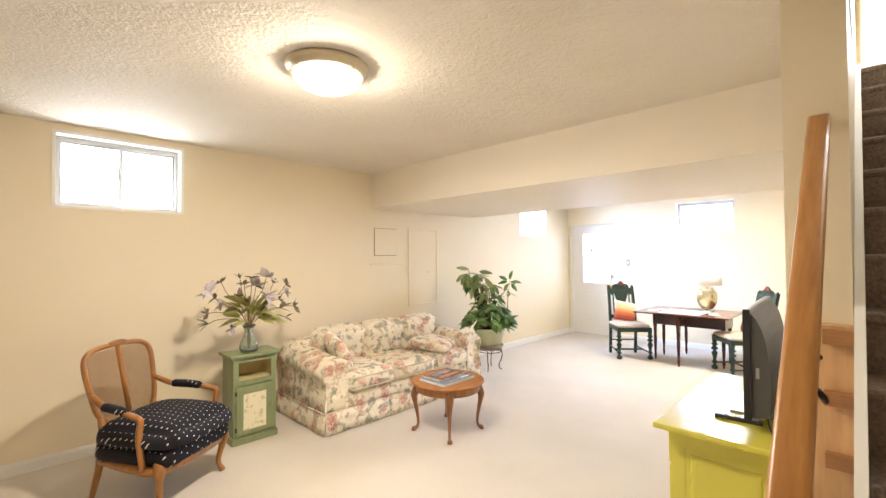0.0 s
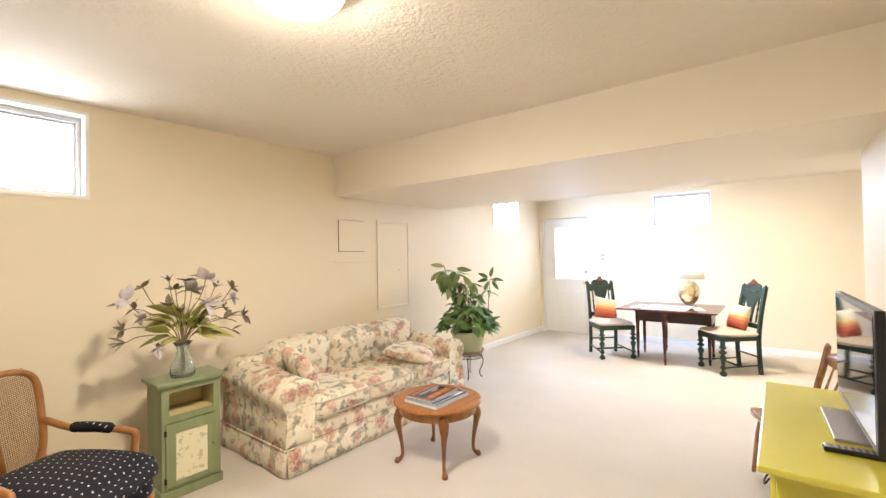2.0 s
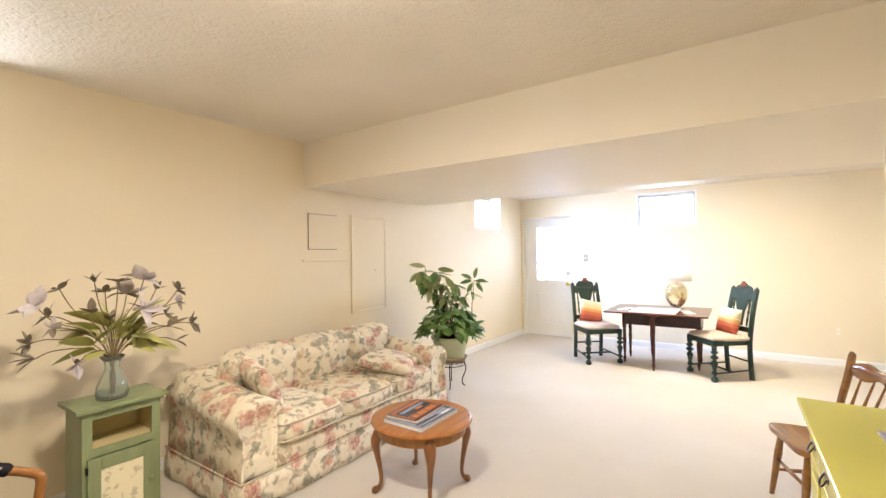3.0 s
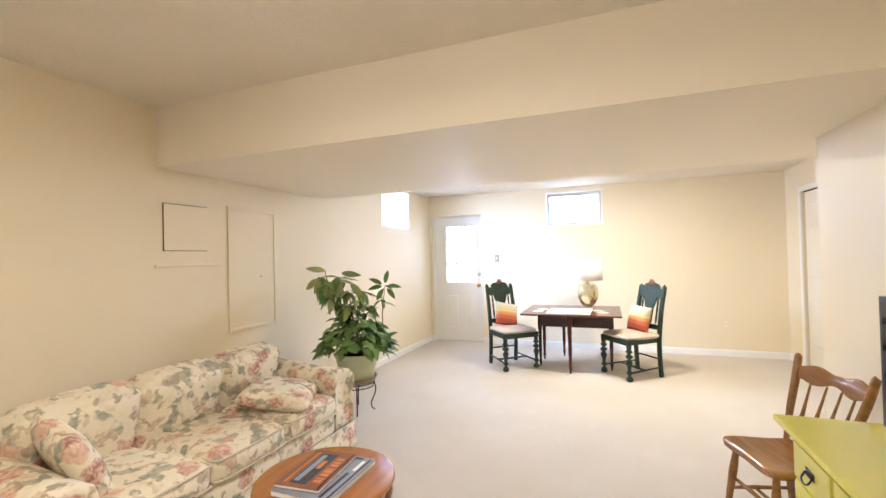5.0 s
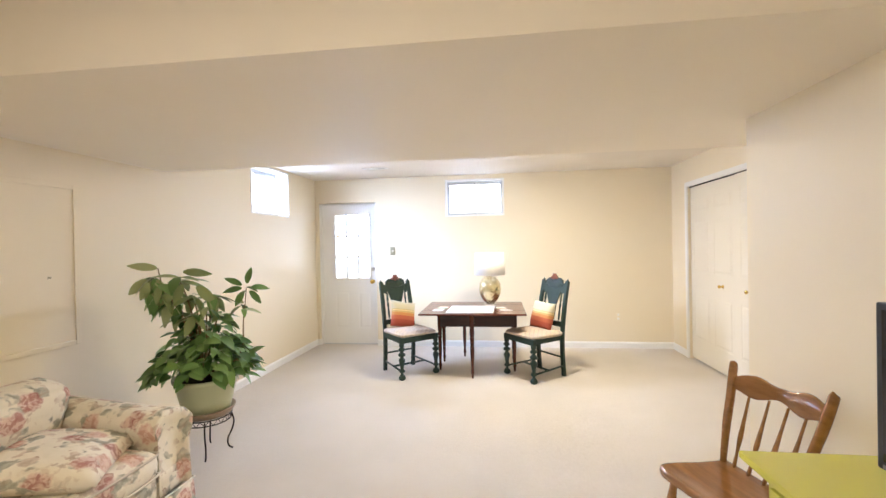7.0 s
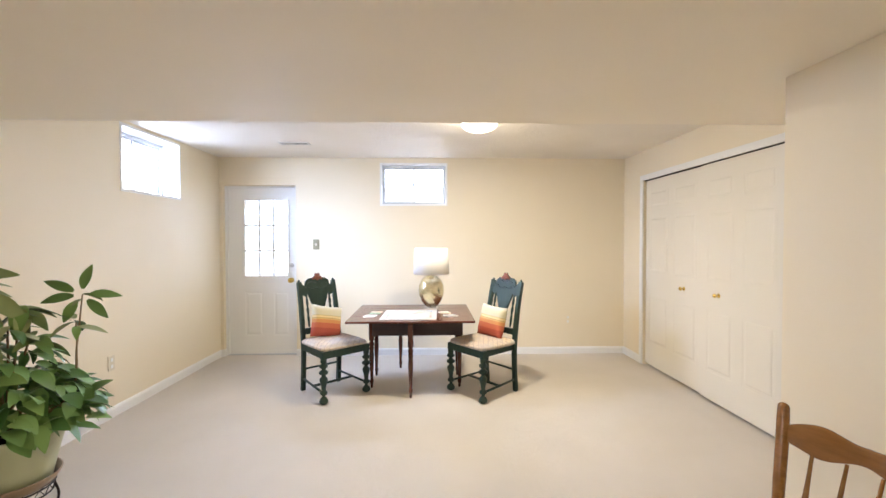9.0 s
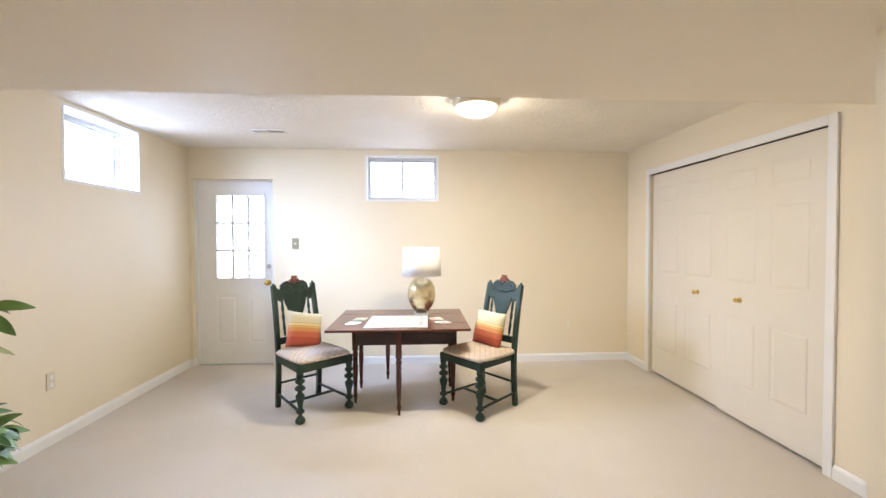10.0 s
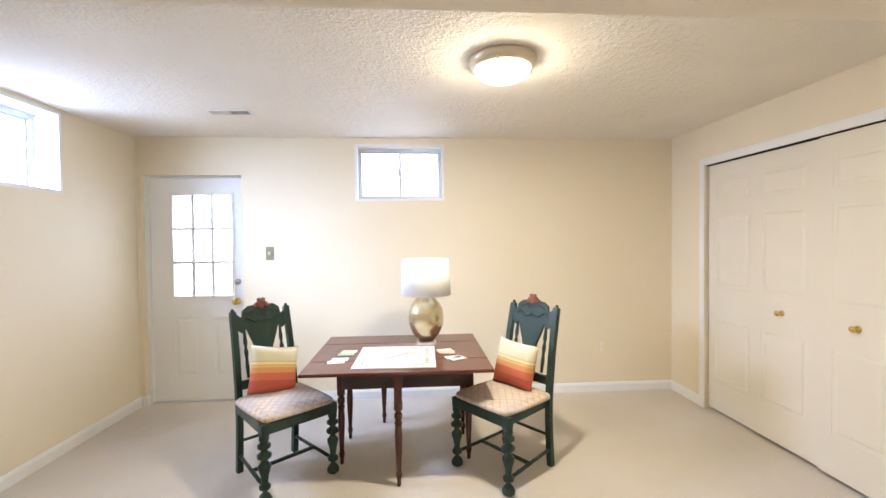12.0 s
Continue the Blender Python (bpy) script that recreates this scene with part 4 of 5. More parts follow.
# ---- sage cabinet with the vase ----
gc = thing("sage_cabinet", "narrow sage green cabinet with a niche and a tile door", "cabinet", pose(1.452, 4.03, 0))
GW, GD, GH = 0.335, 0.235, 0.675
for key, a, b in (("side_panel", (0, 0.018, 0.056), (0.018, GD, GH - 0.001)), ("side_panel", (GW - 0.018, 0.018, 0.056), (GW, GD, GH - 0.001)), ("back_panel", (0.018, GD - 0.012, 0.056), (GW - 0.018, GD, GH - 0.001)),
                  ("bottom_panel", (0.018, 0.018, 0.056), (GW - 0.018, GD - 0.012, 0.068)), ("top_rail", (0, 0, GH - 0.042), (GW, 0.018, GH - 0.001)), ("stile", (0, 0, 0.056), (0.04, 0.018, GH - 0.042)),
                  ("stile", (GW - 0.04, 0, 0.056), (GW, 0.018, GH - 0.042)), ("middle_rail", (0.04, 0, 0.455), (GW - 0.04, 0.018, 0.49)), ("bottom_rail", (0.04, 0, 0.056), (GW - 0.04, 0.018, 0.068))):
    part(key, boxes((a, b)), "sage", gc)
part("plinth", boxes(((-0.012, -0.012, 0), (GW + 0.012, GD, 0.055)), bevel=0.006), "sage", gc)
part("top", boxes(((-0.03, -0.03, GH + 0.001), (GW + 0.03, GD + 0.01, GH + 0.022)), ((-0.015, -0.015, GH - 0.014), (GW + 0.015, GD, GH)), bevel=0.004), "sage", gc, "moulded green top")
part("niche", boxes(((0.0185, 0.019, 0.475), (GW - 0.0185, GD - 0.013, 0.4895)), ((0.0185, GD - 0.018, 0.49), (GW - 0.0185, GD - 0.0125, GH - 0.02)),
                    ((0.0185, 0.019, 0.49), (0.022, GD - 0.018, GH - 0.02)), ((GW - 0.022, 0.019, 0.49), (GW - 0.0185, GD - 0.018, GH - 0.02))), "niche", gc, "cream lined open niche")
gd = part("door", boxes(((0.018, -0.014, 0.075), (0.072, -0.0005, 0.45)), ((GW - 0.082, -0.014, 0.075), (GW - 0.022, -0.0005, 0.45)), ((0.072, -0.014, 0.388), (GW - 0.082, -0.0005, 0.45)), ((0.072, -0.014, 0.075), (GW - 0.082, -0.0005, 0.105)), bevel=0.002), "sage", gc)
part("tile_panel", boxes(((0.072, -0.008, 0.105), (GW - 0.082, -0.001, 0.388))), "tile", gd, "cream panel with a leaf drawing")
for z in (0.12, 0.40):
    part("hinge", boxes(((0.012, -0.018, z - 0.016), (0.02, -0.0005, z + 0.016))), "iron", gd, "dark hinge")
part("knob", lathe(bmesh.new(), [(0.005, 0), (0.011, 0.006), (0.012, 0.013), (0.004, 0.018)], sides=12), "sage", gd, "", True, pose(GW - 0.05, -0.0145, 0.27, 90, 0, 0))

VX, VY, VZ = 1.60, 4.115, GH + 0.0225
vase = thing("vase", "pale green glass vase standing on the sage cabinet", "vase", pose(VX, VY, VZ))
part("vase_body", lathe(bmesh.new(), [(0.055, 0), (0.066, 0.004), (0.072, 0.03), (0.066, 0.07), (0.042, 0.12), (0.030, 0.160), (0.036, 0.19), (0.055, 0.215), (0.052, 0.215), (0.032, 0.188), (0.026, 0.160),
                                      (0.038, 0.12), (0.062, 0.07), (0.068, 0.03), (0.05, 0.012)], sides=28), "vase_glass", vase, "", True)


def leaf_mesh(name, w=0.32, droop=0.25, mat="leaf"):
    """A pointed leaf one metre long from the origin along x, folded at its midrib."""
    bm, n, rows = bmesh.new(), 6, []
    for i in range(n + 1):
        t = i / n
        half = w / 2 * math.sin(math.pi * min(1, t * 0.92 + 0.06)) ** 0.8 * (1 - 0.25 * t)
        z = -droop * t * t
        rows.append([bm.verts.new((t, s * half, z + 0.10 * abs(s) * half * 2)) for s in (-1, 0, 1)])
    for a, b in zip(rows, rows[1:]):
        for i in (0, 1):
            bm.faces.new((a[i], b[i], b[i + 1], a[i + 1]))
    me = bpy.data.meshes.new(name)
    for f in bm.faces:
        f.smooth = True
    bm.to_mesh(me)
    bm.free()
    me.materials.append(M[mat])
    return me


def aim(at, direction, size, roll=0.0):
    """The pose of a leaf at a point, along a direction."""
    turn = Vector(direction).to_track_quat("X", "Z").to_matrix().to_4x4()
    return Matrix.Translation(at) @ turn @ pose(0, 0, 0, roll, 0, 0) @ Matrix.Scale(size, 4)


rnd = random.Random(7)
fl = thing("flower_arrangement", "loose bunch of faded lilac silk flowers in the glass vase", "flowers", pose(VX, VY, VZ + 0.08))
SILK = [leaf_mesh("silk leaf", 0.36, 0.2, "silk_leaf"), leaf_mesh("silk leaf wide", 0.5, 0.35, "silk_leaf")]
PET = [leaf_mesh("petal", 0.75, -0.3, "petal"), leaf_mesh("petal", 0.6, 0.6, "petal"), leaf_mesh("bud petal", 0.5, 0.1, "petal_dark")]
heads = [(-0.34, 0.00, 0.40), (-0.23, 0.04, 0.47), (-0.10, -0.04, 0.50), (0.04, 0.03, 0.49), (0.15, -0.03, 0.50), (0.25, 0.04, 0.44), (0.36, 0.0, 0.36), (0.42, -0.05, 0.24),
         (0.33, 0.05, 0.22), (-0.38, -0.06, 0.24), (-0.30, -0.12, 0.30), (-0.15, -0.16, 0.36), (0.08, -0.18, 0.36), (0.22, -0.14, 0.32), (-0.02, -0.02, 0.30), (-0.27, 0.08, 0.34),
         (0.12, 0.12, 0.42), (0.30, -0.10, 0.16), (-0.20, -0.12, 0.12), (0.0, 0.10, 0.44), (-0.33, 0.05, 0.15), (0.37, 0.02, 0.43)]
for n, h in enumerate(heads):
    h = Vector((h[0] * 0.87, h[1], h[2] + 0.02))
    bend = Vector((h.x * 0.25, h.y * 0.25, 0.13 + 0.3 * h.z))
    path = smooth_path([(0.01 * math.cos(n), 0.01 * math.sin(n), -0.06), (0.004 * math.cos(n), 0.004 * math.sin(n), 0.08), bend, h * 0.75 + Vector((0, 0, 0.07 if h.z < 0.4 else 0.02)), h], 4)
    part("stem", tube(bmesh.new(), path, 0.0028, 5), "stem", fl, "thin brown stem", True)
    outd = (h - bend).normalized()
    big = n % 3 != 2
    size = (0.10, 0.062, 0.055, 0.07)[n % 4]
    dusky = n % 4 in (1, 3)
    for k in range(7 if big else 4):
        t = 2 * math.pi * k / (7 if big else 4) + n
        side = outd.orthogonal().normalized()
        side.rotate(Matrix.Rotation(t, 3, outd))
        o = new("petal", PET[2 if dusky or not big else (0, 1, 0, 2)[k % 4]])
        o.parent = fl
        o.matrix_basis = aim(h, outd * (0.35 if big else 1.4) + side, size * rnd.uniform(0.8, 1.15), rnd.uniform(-30, 30))
    for q in range(2 if n % 2 else 1):
        o = new("leaf", SILK[(n + q) % 2])
        o.parent = fl
        o.matrix_basis = aim(path[len(path) // 2], (outd.x * 0.6 + rnd.uniform(-0.8, 0.8), outd.y + rnd.uniform(-0.6, 0.2), rnd.uniform(-0.1, 0.9)), rnd.uniform(0.12, 0.22), rnd.uniform(-60, 60))

# ---- plant on an iron stand ----
PX, PY = 4.63, 4.04
st = thing("plant_stand", "low wrought iron plant stand with curved legs", "plant stand", pose(PX, PY, 0))
SZ = 0.27
bm = bmesh.new()
for r, z in ((0.155, SZ), (0.15, SZ - 0.035)):
    tube(bm, [(r * math.cos(t), r * math.sin(t), z) for t in np.linspace(0, 2 * math.pi, 33)], 0.004, 6)
part("ring", bm, "iron", st, "", True)
bm = bmesh.new()
for k in range(18):
    t0, t1 = 2 * math.pi * k / 18, 2 * math.pi * (k + 1) / 18
    tube(bm, [(0.153 * math.cos(t0), 0.153 * math.sin(t0), SZ), (0.151 * math.cos((t0 + t1) / 2), 0.151 * math.sin((t0 + t1) / 2), SZ - 0.034), (0.153 * math.cos(t1), 0.153 * math.sin(t1), SZ)], 0.0025, 5)
part("lattice", bm, "iron", st, "zigzag iron lattice", True)
part("shelf", boxes(((-0.15, -0.004, SZ - 0.004), (0.15, 0.004, SZ)), ((-0.004, -0.15, SZ - 0.0045), (0.004, 0.15, SZ - 0.0005))), "iron", st)
for k in range(4):
    t = math.radians(30 + 90 * k)
    pts = smooth_path([(r * math.cos(t), r * math.sin(t), z) for r, z in ((0.15, SZ - 0.01), (0.165, 0.20), (0.152, 0.14), (0.125, 0.08), (0.128, 0.03), (0.155, 0.006))], 5)
    part("leg", tube(bmesh.new(), pts, 0.0055, 7), "iron", st, "", True)
pt = thing("plant_pot", "celadon green pot on a brown saucer, standing on the iron stand", "pot", pose(PX, PY, SZ + 0.001))
part("saucer", lathe(bmesh.new(), [(0.13, 0), (0.155, 0.006), (0.18, 0.045), (0.183, 0.055), (0.175, 0.055), (0.15, 0.014)], sides=36), "saucer", pt, "brown glazed saucer", True)
part("pot_body", lathe(bmesh.new(), [(0.13, 0.016), (0.145, 0.02), (0.165, 0.11), (0.192, 0.225), (0.200, 0.237), (0.208, 0.247), (0.210, 0.27), (0.200, 0.273), (0.188, 0.26), (0.185, 0.225)], sides=40), "pot", pt, "", True)
part("soil", lathe(bmesh.new(), [(0.17, 0.22), (0.183, 0.235), (0.09, 0.247), (0.01, 0.25)], sides=24), "soil", pt, "dark potting soil", True)
plant = thing("potted_plant", "leafy green houseplant with long drooping leaves above dense foliage", "houseplant", pose(PX, PY, SZ + 0.235))
LEAF = [leaf_mesh("long leaf", 0.42, 0.30, "leaf_light"), leaf_mesh("long leaf", 0.46, 0.45, "leaf_light"), leaf_mesh("long leaf", 0.38, 0.2, "leaf_light"), leaf_mesh("pale leaf", 0.44, 0.4, "leaf")]
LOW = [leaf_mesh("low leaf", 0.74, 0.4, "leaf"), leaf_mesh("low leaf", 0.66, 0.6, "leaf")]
# across: the way that the foliage spreads, seen from the room
ACR = Vector((0.52, -0.85, 0)).normalized()
FRT = Vector((-0.85, -0.52, 0)).normalized()


def leaf(me, at, d, size, roll=0.0):
    o = new("leaf", me)
    o.parent = plant
    o.matrix_basis = aim(at, d, size, roll)


def rosette(tip, count, size, droop, meshes, wide=1.0):
    for k in range(count):
        t = 2 * math.pi * k / count + rnd.uniform(-0.4, 0.4)
        d = Vector((math.cos(t) * wide, math.sin(t) * wide, rnd.uniform(-droop, 0.45 - droop * 0.3)))
        leaf(meshes[rnd.randrange(len(meshes))], tip + Vector((0, 0, rnd.uniform(-0.03, 0.02))), d, size * rnd.uniform(0.75, 1.15), rnd.uniform(-25, 25))


branches = [(-0.29, 0.0, 0.72, 10, 1.3, 0.17), (-0.25, 0.06, 0.66, 8, 1.5, 0.17), (-0.15, 0.02, 0.71, 10, 0.5, 0.17), (-0.21, -0.06, 0.58, 9, 1.1, 0.16), (-0.07, 0.03, 0.59, 10, 0.7, 0.16),
            (0.05, -0.02, 0.58, 9, 0.5, 0.15), (-0.15, -0.05, 0.46, 10, 0.9, 0.16), (-0.06, 0.10, 0.46, 9, 0.8, 0.14), (0.10, 0.05, 0.45, 8, 0.5, 0.13), (0.265, 0.0, 0.63, 2, 0.1, 0.08), (0.24, 0.01, 0.50, 5, 0.3, 0.11),
            (0.02, 0.08, 0.50, 8, 0.7, 0.14)]
for a, f, z, n, droop, size in branches:
    tip = ACR * a + FRT * f + Vector((0, 0, z))
    root = tip * 0.35 + Vector((0, 0, 0.10)) if a < 0.15 else ACR * 0.21 + Vector((0, 0, 0.15))
    path = smooth_path([(0.02 * a, 0.02, -0.01), root, tip * 0.75 + Vector((0, 0, 0.08)) if a < 0.15 else ACR * 0.24 + Vector((0, 0, 0.38)), tip], 5)
    part("branch", tube(bmesh.new(), path, [0.007 - 0.004 * i / (len(path) - 1) for i in range(len(path))], 6), "stem", plant, "brown stem", True)
    rosette(tip, n, size, droop, LEAF)


def hung(a, f, z, da, dz, size, kind=0):
    """A leaf that hangs with its face to the room."""
    x = (ACR * da + Vector((0, 0, dz)) + FRT * rnd.uniform(-0.2, 0.3)).normalized()
    up = FRT + ACR * rnd.uniform(-0.4, 0.4) + Vector((0, 0, rnd.uniform(0.1, 0.7)))
    y = up.cross(x).normalized()
    turn = Matrix((x, y, x.cross(y))).transposed().to_4x4()
    o = new("leaf", LEAF[kind])
    o.parent = plant
    o.matrix_basis = Matrix.Translation(ACR * a + FRT * f + Vector((0, 0, z))) @ turn @ Matrix.Scale(size, 4)


hung(-0.27, 0.03, 0.79, -1.0, 0.18, 0.16, 2)
hung(-0.12, 0.03, 0.76, 1.0, -0.10, 0.17, 2)
for n, (a, z) in enumerate(((-0.33, 0.72), (-0.31, 0.70), (-0.27, 0.71), (-0.24, 0.66), (-0.20, 0.70), (-0.16, 0.64), (-0.12, 0.68), (-0.30, 0.62), (-0.08, 0.60), (-0.04, 0.66), (-0.25, 0.56), (-0.14, 0.54), (0.02, 0.62), (0.06, 0.58))):
    hung(a, rnd.uniform(0.0, 0.10), z, (-0.75, -0.35, 0.15, -0.1, 0.5)[n % 5], (-0.7, -1.0, -0.9, -1.0, -0.5)[n % 5], rnd.uniform(0.12, 0.17), n % 4)
for da, dz in ((-1.0, 0.65), (0.15, 1.0), (-1.0, -0.05), (-0.6, -0.9), (0.7, -0.8), (1.0, 0.05)):
    hung(0.265 + 0.03 * da, 0.02, 0.63 + 0.03 * dz, da, dz, 0.12, 3)
part("branch", tube(bmesh.new(), [ACR * -0.25 + Vector((0, 0, 0.68)), ACR * -0.27 + Vector((0, 0, 0.79))], 0.0035, 6), "stem", plant, "brown stem", True)
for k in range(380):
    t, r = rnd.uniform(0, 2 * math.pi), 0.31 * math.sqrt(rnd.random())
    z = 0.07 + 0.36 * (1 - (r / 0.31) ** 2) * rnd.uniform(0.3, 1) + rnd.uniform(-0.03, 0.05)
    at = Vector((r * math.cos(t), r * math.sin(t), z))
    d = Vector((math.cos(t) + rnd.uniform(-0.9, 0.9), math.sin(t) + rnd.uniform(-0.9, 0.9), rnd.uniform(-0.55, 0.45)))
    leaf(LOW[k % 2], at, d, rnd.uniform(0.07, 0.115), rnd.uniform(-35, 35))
bm = bmesh.new()
for k in range(26):
    t, r = 2 * math.pi * k / 26 * 3.3, 0.06 + 0.2 * ((k * 7) % 26) / 26
    tube(bm, [(0.04 * math.cos(t), 0.04 * math.sin(t), 0), (r * 0.6 * math.cos(t), r * 0.6 * math.sin(t), 0.10), (r * math.cos(t), r * math.sin(t), 0.14)], 0.003, 5)
part("low_stems", bm, "stem", plant, "thin green stems", True, kind="stuff")


# ---- armchair with a cane back ----
# local frame: x to the sitter's left, -y forwards
arm = thing("armchair", "fruitwood armchair with a cane back and navy dotted seat", "armchair", pose(0.915, 3.79, 0, 0, 0, 33))
for s in (-1, 1):
    pts = smooth_path([(s * 0.248, -0.240, 0.275), (s * 0.264, -0.266, 0.23), (s * 0.255, -0.255, 0.17), (s * 0.238, -0.24, 0.07), (s * 0.252, -0.262, 0.002)], 5)
    part("front_leg", tube(bmesh.new(), pts, list(np.interp(np.linspace(0, 1, len(pts)), [0, 0.25, 0.6, 0.85, 1], [0.030, 0.030, 0.019, 0.015, 0.021])), 10), "cherry", arm, "carved cabriole leg", True)
    pts = smooth_path([(s * 0.205, 0.21, 0.35), (s * 0.205, 0.225, 0.2), (s * 0.21, 0.275, 0.002)], 5)
    part("rear_leg", tube(bmesh.new(), pts, list(np.linspace(0.026, 0.016, len(pts))), 10), "cherry", arm, "", True)
bm = bmesh.new()
rim = [(s * x, y, 0.282) for s, x, y in ((-1, 0.20, 0.22), (-1, 0.255, -0.05), (-1, 0.25, -0.24), (0, 0, -0.285), (1, 0.25, -0.24), (1, 0.255, -0.05), (1, 0.20, 0.22), (0, 0, 0.235), (-1, 0.20, 0.22))]
tube(bm, smooth_path([(x, y, z - 0.050) for x, y, z in rim], 5), 0.028, 8)
part("seat_rail", bm, "cherry", arm, "carved seat rail", True)
part("seat", puff(bmesh.new(), (-0.258, -0.318, 0.240), (0.258, 0.215, 0.360), 0.045, 9, 0.022), "navy", arm, "navy seat with pale dots", True)
part("seat_cushion", puff(bmesh.new(), (-0.254, -0.335, 0.338), (0.254, 0.20, 0.452), 0.050, 10, 0.055), "navy", arm, "loose navy cushion with pale dots", True)
BT = pose(0, 0.215, 0.36, -13, 0, 0)
bw, bh = 0.228, 0.527
outline = [(-0.15, 0.075), (-0.205, 0.16), (-bw, 0.33), (-bw - 0.004, 0.45), (-0.205, bh - 0.018), (-0.14, bh + 0.010), (-0.06, bh + 0.018), (0, bh + 0.022), (0.06, bh + 0.018), (0.14, bh + 0.010), (0.205, bh - 0.018), (bw + 0.004, 0.45), (bw, 0.33), (0.205, 0.16), (0.15, 0.075), (0, 0.06), (-0.15, 0.075)]
bm = bmesh.new()
tube(bm, smooth_path([(x, 0, z) for x, z in outline], 5), 0.018, 10, 0.9)
for s in (-1, 1):
    tube(bm, [(s * 0.19, 0, -0.05), (s * 0.185, 0, 0.12)], 0.02, 8)
tube(bm, [(0, -0.004, 0.07), (0, -0.004, bh + 0.01)], 0.016, 8)
tube(bm, smooth_path([(-0.06, -0.010, bh + 0.026), (-0.02, -0.014, bh + 0.034), (0.02, -0.014, bh + 0.034), (0.06, -0.010, bh + 0.026)], 4), 0.011, 8)
part("back_frame", bm, "cherry", arm, "", True, BT)
bm = bmesh.new()


def half_width(z):
    return float(np.interp(z, [0.07, 0.16, 0.33, 0.46, bh - 0.005], [0.15, 0.205, bw, bw, 0.18]))


for k in range(52):
    z = 0.078 + k * 0.0088
    hw = half_width(z)
    tube(bm, [(-hw, 0.002, z - 0.02), (hw, 0.002, z + 0.02)], 0.0022, 4)
for k in range(50):
    x = -0.228 + k * 0.0093
    zs = [z for z in np.linspace(0.075, bh - 0.01, 30) if half_width(z) > abs(x)]
    if len(zs) > 1:
        tube(bm, [(x, -0.002, zs[0]), (x, -0.002, zs[-1])], 0.0016, 4)
part("cane_back", bm, "cane", arm, "open woven cane back", False, BT, "stuff")
for s in (-1, 1):
    back = BT @ Vector((s * 0.222, 0, 0.27))
    pts = smooth_path([back, (s * 0.255, 0.12, 0.566), (s * 0.282, -0.02, 0.560), (s * 0.296, -0.150, 0.540), (s * 0.300, -0.170, 0.512), (s * 0.300, -0.160, 0.42), (s * 0.286, -0.175, 0.245)], 5)
    part("arm_rest", tube(bmesh.new(), pts, 0.018, 9), "cherry", arm, "curved wooden arm", True)
    pts = smooth_path([(s * 0.250, 0.150, 0.574), (s * 0.268, 0.05, 0.572), (s * 0.284, -0.07, 0.560)], 5)
    part("arm_pad", tube(bmesh.new(), pts, [0.012] + [0.026] * (len(pts) - 2) + [0.012], 10), "navy", arm, "navy dotted arm pad", True)

# ---- yellow console with the television ----
KX0, KX1, KY0, KY1, KZ = 2.27, 3.435, 0.755, 1.23, 0.705
con = thing("console_cabinet", "chartreuse yellow painted cabinet with drawers and panelled doors", "cabinet", pose(KX0, KY0, 0))
W_, D_ = KX1 - KX0, KY1 - KY0
part("top", boxes(((0, 0, KZ - 0.024), (W_, D_, KZ)), bevel=0.006), "yellow", con, "overhanging yellow top")
part("body", boxes(((0.075, 0.005, 0.07), (W_ - 0.075, D_ - 0.05, KZ - 0.045)), bevel=0.003), "yellow", con)
part("moulding", boxes(((0.05, 0.003, KZ - 0.045), (W_ - 0.05, D_ - 0.03, KZ - 0.0245)), bevel=0.008), "yellow", con)
for x, y in ((0.076, 0.01), (W_ - 0.136, 0.01), (0.076, D_ - 0.11), (W_ - 0.136, D_ - 0.11)):
    part("foot", boxes(((x, y, 0), (x + 0.06, y + 0.06, 0.0695)), bevel=0.004), "yellow", con)
bay = (W_ - 0.19) / 3
for k in range(3):
    a = 0.095 + k * bay + 0.012
    dr = part("drawer", boxes(((a, D_ - 0.0495, 0.505), (a + bay - 0.024, D_ - 0.034, 0.64)), bevel=0.003), "yellow", con)
    xm = a + (bay - 0.024) / 2
    part("pull_plate", boxes(((xm - 0.035, D_ - 0.0338, 0.56), (xm + 0.035, D_ - 0.031, 0.59)), bevel=0.001), "iron", dr, "dark bail pull plate")
    part("pull", tube(bmesh.new(), smooth_path([(xm - 0.03, D_ - 0.030, 0.575), (xm - 0.028, D_ - 0.016, 0.55), (xm, D_ - 0.012, 0.54), (xm + 0.028, D_ - 0.016, 0.55), (xm + 0.03, D_ - 0.030, 0.575)], 4), 0.0035, 6), "iron", dr, "dark bail pull", True)
    dd = part("door", boxes(((a, D_ - 0.0495, 0.10), (a + bay - 0.024, D_ - 0.036, 0.49)), bevel=0.003), "yellow", con)
    part("door_panel", framed_panel(bmesh.new(), (a + 0.04, D_ - 0.0355, 0.14), (a + bay - 0.064, D_ - 0.0355, 0.45), 1, 1), "yellow", dd)
part("side_panel", framed_panel(bmesh.new(), (0.0745, 0.06, 0.12), (0.0745, D_ - 0.11, 0.60), 0, -1), "yellow", con)

